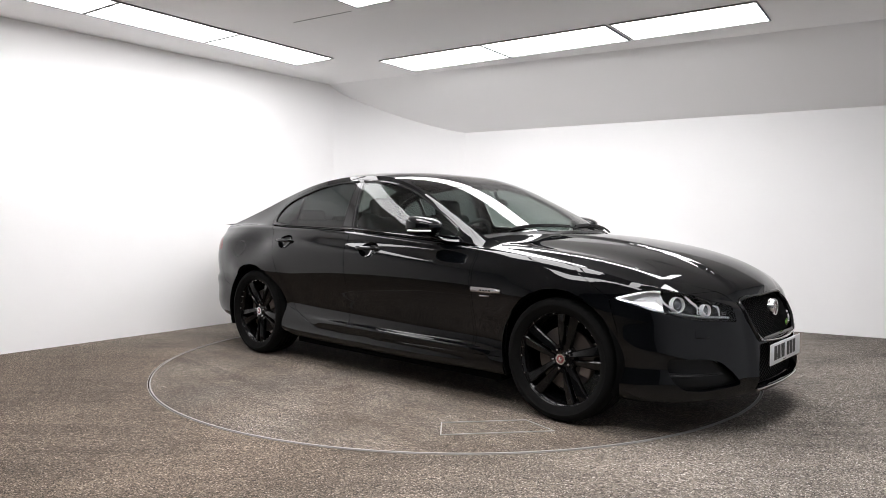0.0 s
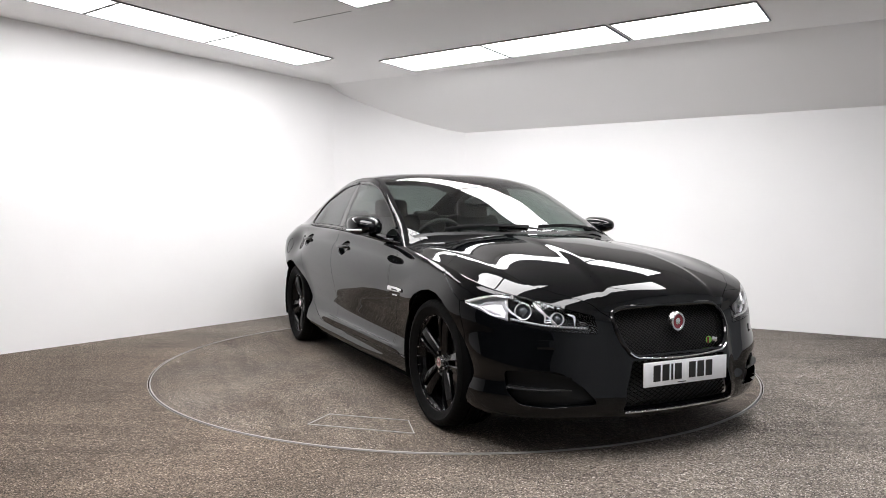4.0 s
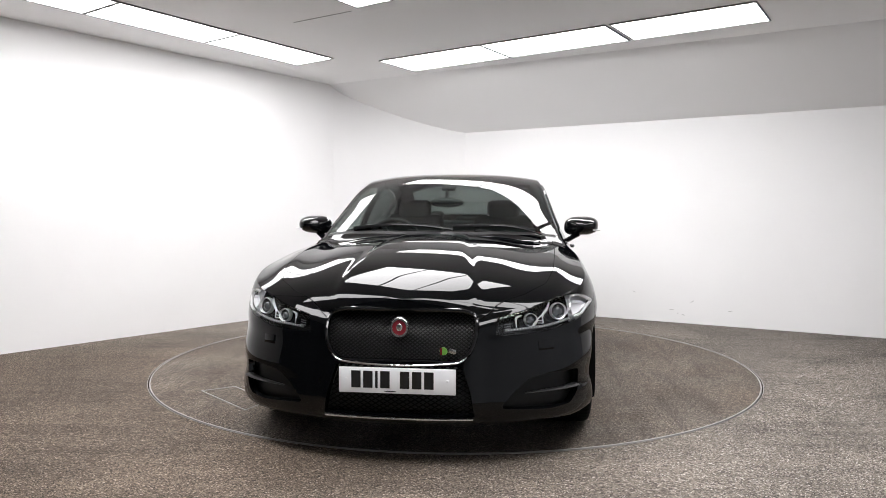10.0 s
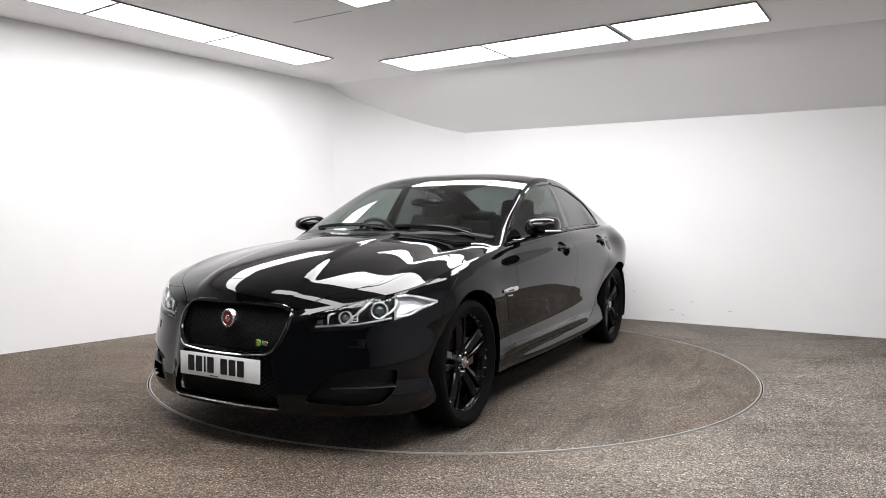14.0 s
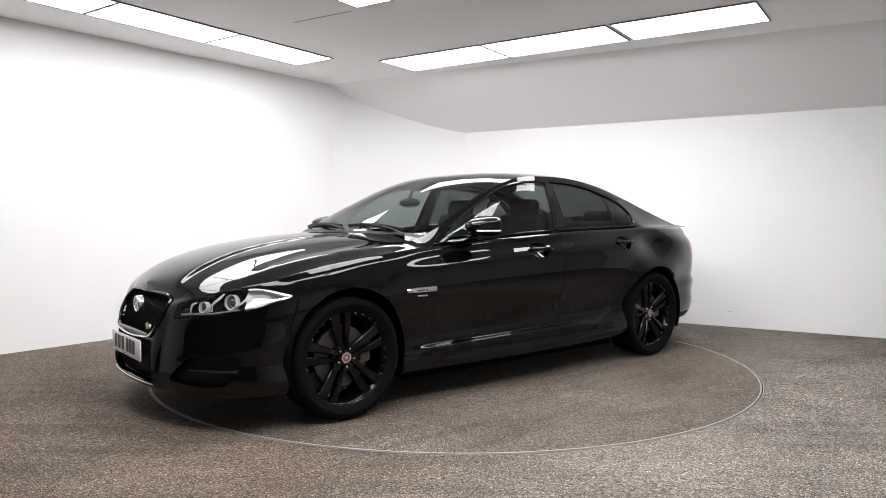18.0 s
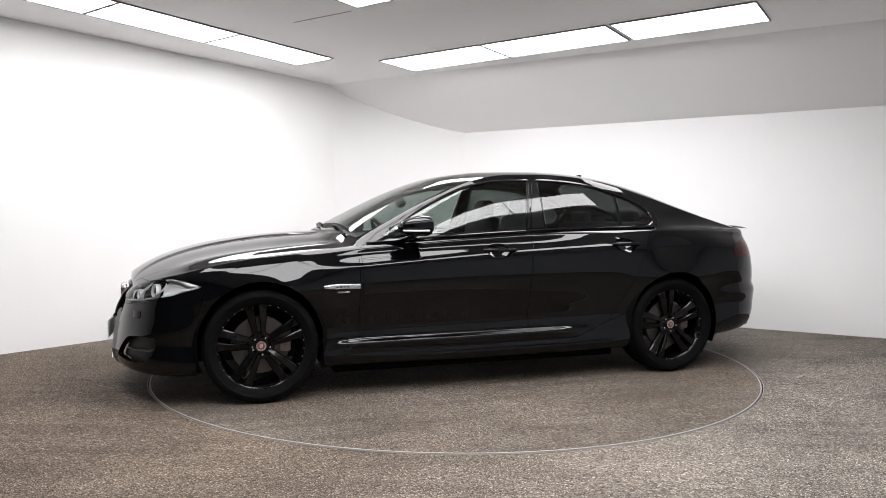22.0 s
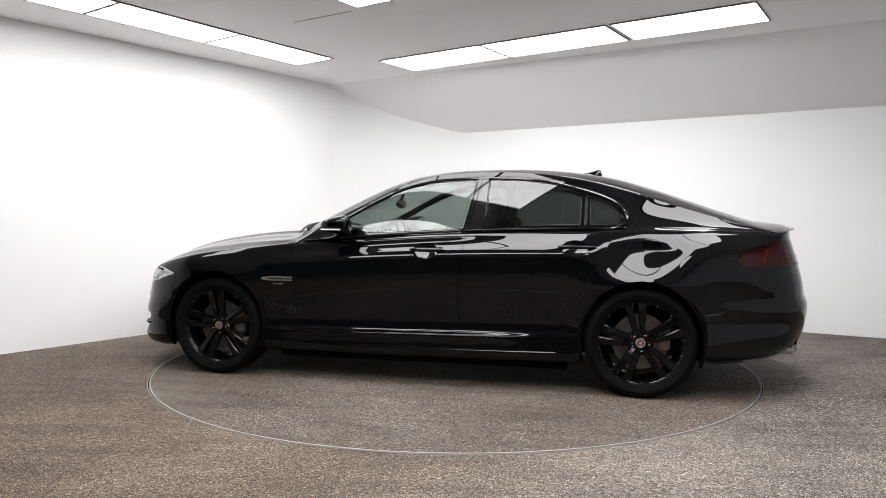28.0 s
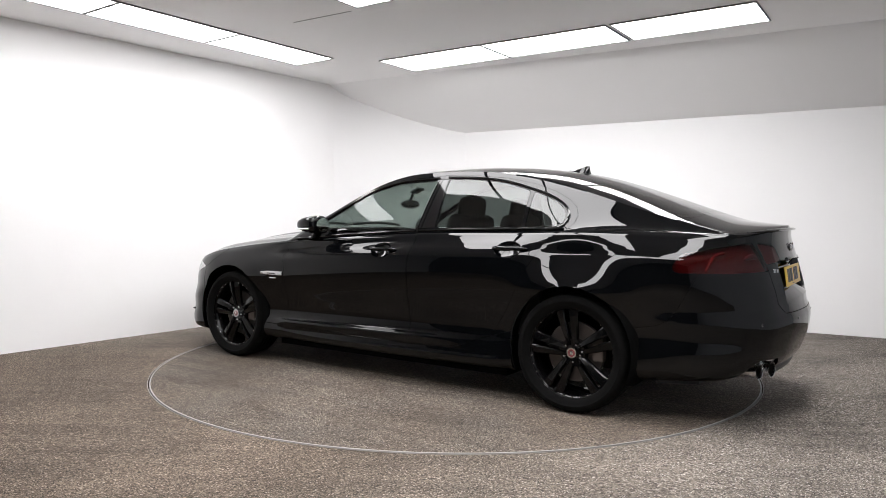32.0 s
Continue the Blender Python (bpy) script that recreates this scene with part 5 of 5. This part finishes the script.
part("fuel_flap_rim", flap, INK_AND_DARK, car, "round fuel flap outline")

# aerial fin
fin = bmesh.new()
prof = [(-0.110, 0.0, 0.034), (-0.06, 0.010, 0.032), (-0.01, 0.024, 0.025), (0.025, 0.040, 0.015), (0.045, 0.050, 0.007), (0.068, 0.054, 0.005), (0.078, 0.0, 0.022)]
secs = [[fin.verts.new(at(-1.125 - x, y, roof_z(-1.125 - x) - 0.006) @ Vector((0, 0, z))) for y, z in ((-w, 0), (-w * 0.6, h * 0.6), (0, h + 0.004), (w * 0.6, h * 0.6), (w, 0))] for x, h, w in prof]
for a, b in zip(secs, secs[1:]):
    for i in range(4):
        fin.faces.new((a[i], a[i + 1], b[i + 1], b[i]))
fin.faces.new(secs[0])
fin.faces.new(secs[-1][::-1])
part("aerial_fin", fin, PAINT, car, "gloss black shark-fin aerial")

# boot lip spoiler, handle bar and lettering
pts = []
for y in np.linspace(-0.62, 0.62, 25):
    s = S_LEN - abs(y) * 1.02
    p = side_point(s, 1.0)
    pts.append(Vector((p.x + OX - 0.006 + 0.004 * abs(y), y, p.z + 0.008)))
part("boot_spoiler", tube(bmesh.new(), pts, [0.018 * max(0.25, 1 - abs(-1 + 2 * i / 24) ** 6) for i in range(25)], 10, flat=0.5), PAINT, car, "gloss black lip spoiler on the boot")


def tail_at(y, z):
    """x of the boot's skin at a place seen from behind."""
    sa = S_LEN - abs(y) * 1.02
    bx = plan_x(sa)
    return side_point(sa, min(max((z - z_floor(bx)) / (z_shoulder(bx) - z_floor(bx)), 0), 1)).x


part("boot_bar", box(bmesh.new(), (0.02, 0.40, 0.016), at(tail_at(0, 0.892) + 0.012, 0, 0.892), 0.006), PAINT, car, "gloss black bar above the rear plate")
part("boot_badge", box(bmesh.new(), (0.006, 0.10, 0.045), at(tail_at(0, 0.955) - 0.001, 0, 0.955), 0.01), SILVER, car, "plain silver emblem on the boot")
for k in range(2):
    part("boot_letter_bar", box(bmesh.new(), (0.004, 0.026, 0.028), at(tail_at(0.44 - 0.036 * k, 0.83) - 0.001, 0.44 - 0.036 * k, 0.83) @ Matrix.Rotation(radians(-14), 4, "Z"), 0.002), CHROME, car, smooth=False)
diff = [Vector((side_point(S_LEN - y * 1.03, 0.05).x + OX + 0.012, s2 * side_point(S_LEN - y * 1.03, 0.05).y, 0.285)) for s2, y in [(-1, 0.36 - 0.04 * i) for i in range(9)] + [(1, 0.04 * i) for i in range(1, 10)]]
part("rear_diffuser", tube(bmesh.new(), diff, 0.03, 8, flat=1.1), TRIM, car, "satin black lower edge of the rear bumper")

# wipers
def screen_at(y, back, lift):
    """A place near the foot of the windscreen, set back from its lower edge."""
    x = 0.985 - 0.20 * y * y - back
    return Vector((x + OX, y, top_height(x, y, 0.82, z_shoulder(x)) + lift))


for y0, y1, yp in ((0.02, -0.56, 0.10), (0.62, 0.10, 0.66)):
    arm = [screen_at(yp + (y1 * 0.55 + y0 * 0.45 - yp) * i / 8, -0.012 + 0.045 * i / 8, 0.016 + 0.010 * math.sin(math.pi * i / 8)) for i in range(9)]
    w = part("wiper", tube(bmesh.new(), arm, 0.0085, 6, flat=0.7), TRIM, car, "black wiper arm")
    blade = [screen_at(y0 + (y1 - y0) * i / 10, 0.030 + 0.012 * math.sin(math.pi * i / 10), 0.012) for i in range(11)]
    part("wiper_blade", tube(bmesh.new(), blade, 0.007, 6, flat=1.7), TRIM, w)

# ---------- cabin ----------
dash = bmesh.new()
sec = [(0.30, 0.60), (0.42, 0.80), (0.50, 0.915), (0.62, 0.945), (0.80, 0.955), (0.95, 0.94), (0.98, 0.60)]
lo = [dash.verts.new((x + OX, -0.74, z)) for x, z in sec]
hi = [dash.verts.new((x + OX, 0.74, z)) for x, z in sec]
for i in range(len(sec)):
    j = (i + 1) % len(sec)
    dash.faces.new((lo[i], lo[j], hi[j], hi[i]))
dash.faces.new(lo[::-1])
dash.faces.new(hi)
part("dashboard", dash, DASH, car, "black dashboard")
cowl = bmesh.new()
bmesh.ops.create_uvsphere(cowl, u_segments=24, v_segments=12, radius=1.0, matrix=at(0.56, -0.37, 0.93) @ Matrix.Diagonal((0.14, 0.20, 0.075, 1)))
part("instrument_hood", cowl, DASH, car)
sw = at(0.40, -0.37, 0.945) @ Matrix.Rotation(radians(-62), 4, "Y")
ring = [sw @ Vector((0.178 * math.cos(2 * math.pi * i / 40), 0.178 * math.sin(2 * math.pi * i / 40), 0)) for i in range(40)]
steer = part("steering_wheel", tube(bmesh.new(), ring, 0.0155, 8, closed=True), LEATHER, car, "black leather steering wheel")
hub = lathe(bmesh.new(), [(0, 0.02), (0.05, 0.018), (0.062, 0.0), (0.05, -0.05), (0, -0.05)], 20, sw)
for a in (0, 125, 235):
    c, s = math.cos(radians(a + 90)), math.sin(radians(a + 90))
    tube(hub, [sw @ Vector((0.04 * c, 0.04 * s, 0)), sw @ Vector((0.17 * c, 0.17 * s, 0))], 0.016, 6)
part("wheel_boss", hub, DASH, steer)
for y in (0.37, -0.37):
    seat = part("front_seat", box(bmesh.new(), (0.52, 0.50, 0.20), at(-0.06, y, 0.52), 0.06, 3), LEATHER, car, "black leather front seat")
    b = bmesh.new()
    box(b, (0.14, 0.48, 0.62), at(-0.40, y, 0.84) @ Matrix.Rotation(radians(-16), 4, "Y"), 0.055, 3)
    part("backrest", b, LEATHER, seat)
    b = bmesh.new()
    box(b, (0.10, 0.27, 0.19), at(-0.470, y, 1.17) @ Matrix.Rotation(radians(-10), 4, "Y"), 0.045, 3)
    for q in (-0.05, 0.05):
        tube(b, [at(-0.46, y + q, 1.02).translation, at(-0.47, y + q, 1.12).translation], 0.007, 6)
    part("headrest", b, LEATHER, seat)
bench = part("rear_seat", box(bmesh.new(), (0.50, 1.24, 0.22), at(-0.98, 0, 0.52), 0.06, 3), LEATHER, car, "black leather rear bench")
part("backrest", box(bmesh.new(), (0.16, 1.26, 0.60), at(-1.30, 0, 0.80) @ Matrix.Rotation(radians(-22), 4, "Y"), 0.05, 3), LEATHER, bench)
for y in (0.36, 0.0, -0.36):
    part("headrest", box(bmesh.new(), (0.09, 0.25, 0.13 if y else 0.08), at(-1.40, y, 1.115 if y else 1.09), 0.035, 3), LEATHER, bench)
part("parcel_shelf", prism([(x + OX, y) for x, y in ((-1.38, -0.64), (-2.0, -0.58), (-2.0, 0.58), (-1.38, 0.64))], 1.0, 1.03), DASH, car, smooth=False)
part("cabin_floor", prism([(x + OX, y) for x, y in ((0.98, -0.72), (-1.35, -0.72), (-1.35, 0.72), (0.98, 0.72))], 0.345, 0.40), DASH, car, smooth=False)
for sgn in (1, -1):
    part("door_card", prism([(x + OX, y * sgn) for x, y in ((0.80, 0.73), (-1.2, 0.73), (-1.2, 0.77), (0.80, 0.77))], 0.40, 0.985), DASH, car, "black inner door trim", smooth=False)
rv = bmesh.new()
bmesh.ops.create_uvsphere(rv, u_segments=24, v_segments=12, radius=1.0, matrix=at(0.355, -0.01, 1.225) @ Matrix.Diagonal((0.028, 0.125, 0.036, 1)))
tube(rv, [at(0.36, -0.01, 1.25).translation, at(0.33, -0.01, 1.31).translation], 0.012, 8)
part("rear_view_mirror", rv, GLOSS, car, "black interior mirror")
part("sensor_pod", box(bmesh.new(), (0.08, 0.10, 0.02), at(0.28, 0, 1.335) @ Matrix.Rotation(radians(24), 4, "Y"), 0.006), TRIM, car)


# ---------- movement ----------
def motions():
    rows = [(float(t), Matrix.Rotation(radians(turn_at(t)), 4, "Z")) for t in range(0, 33)]
    walk(table, rows)
    walk(car, rows)


motions()
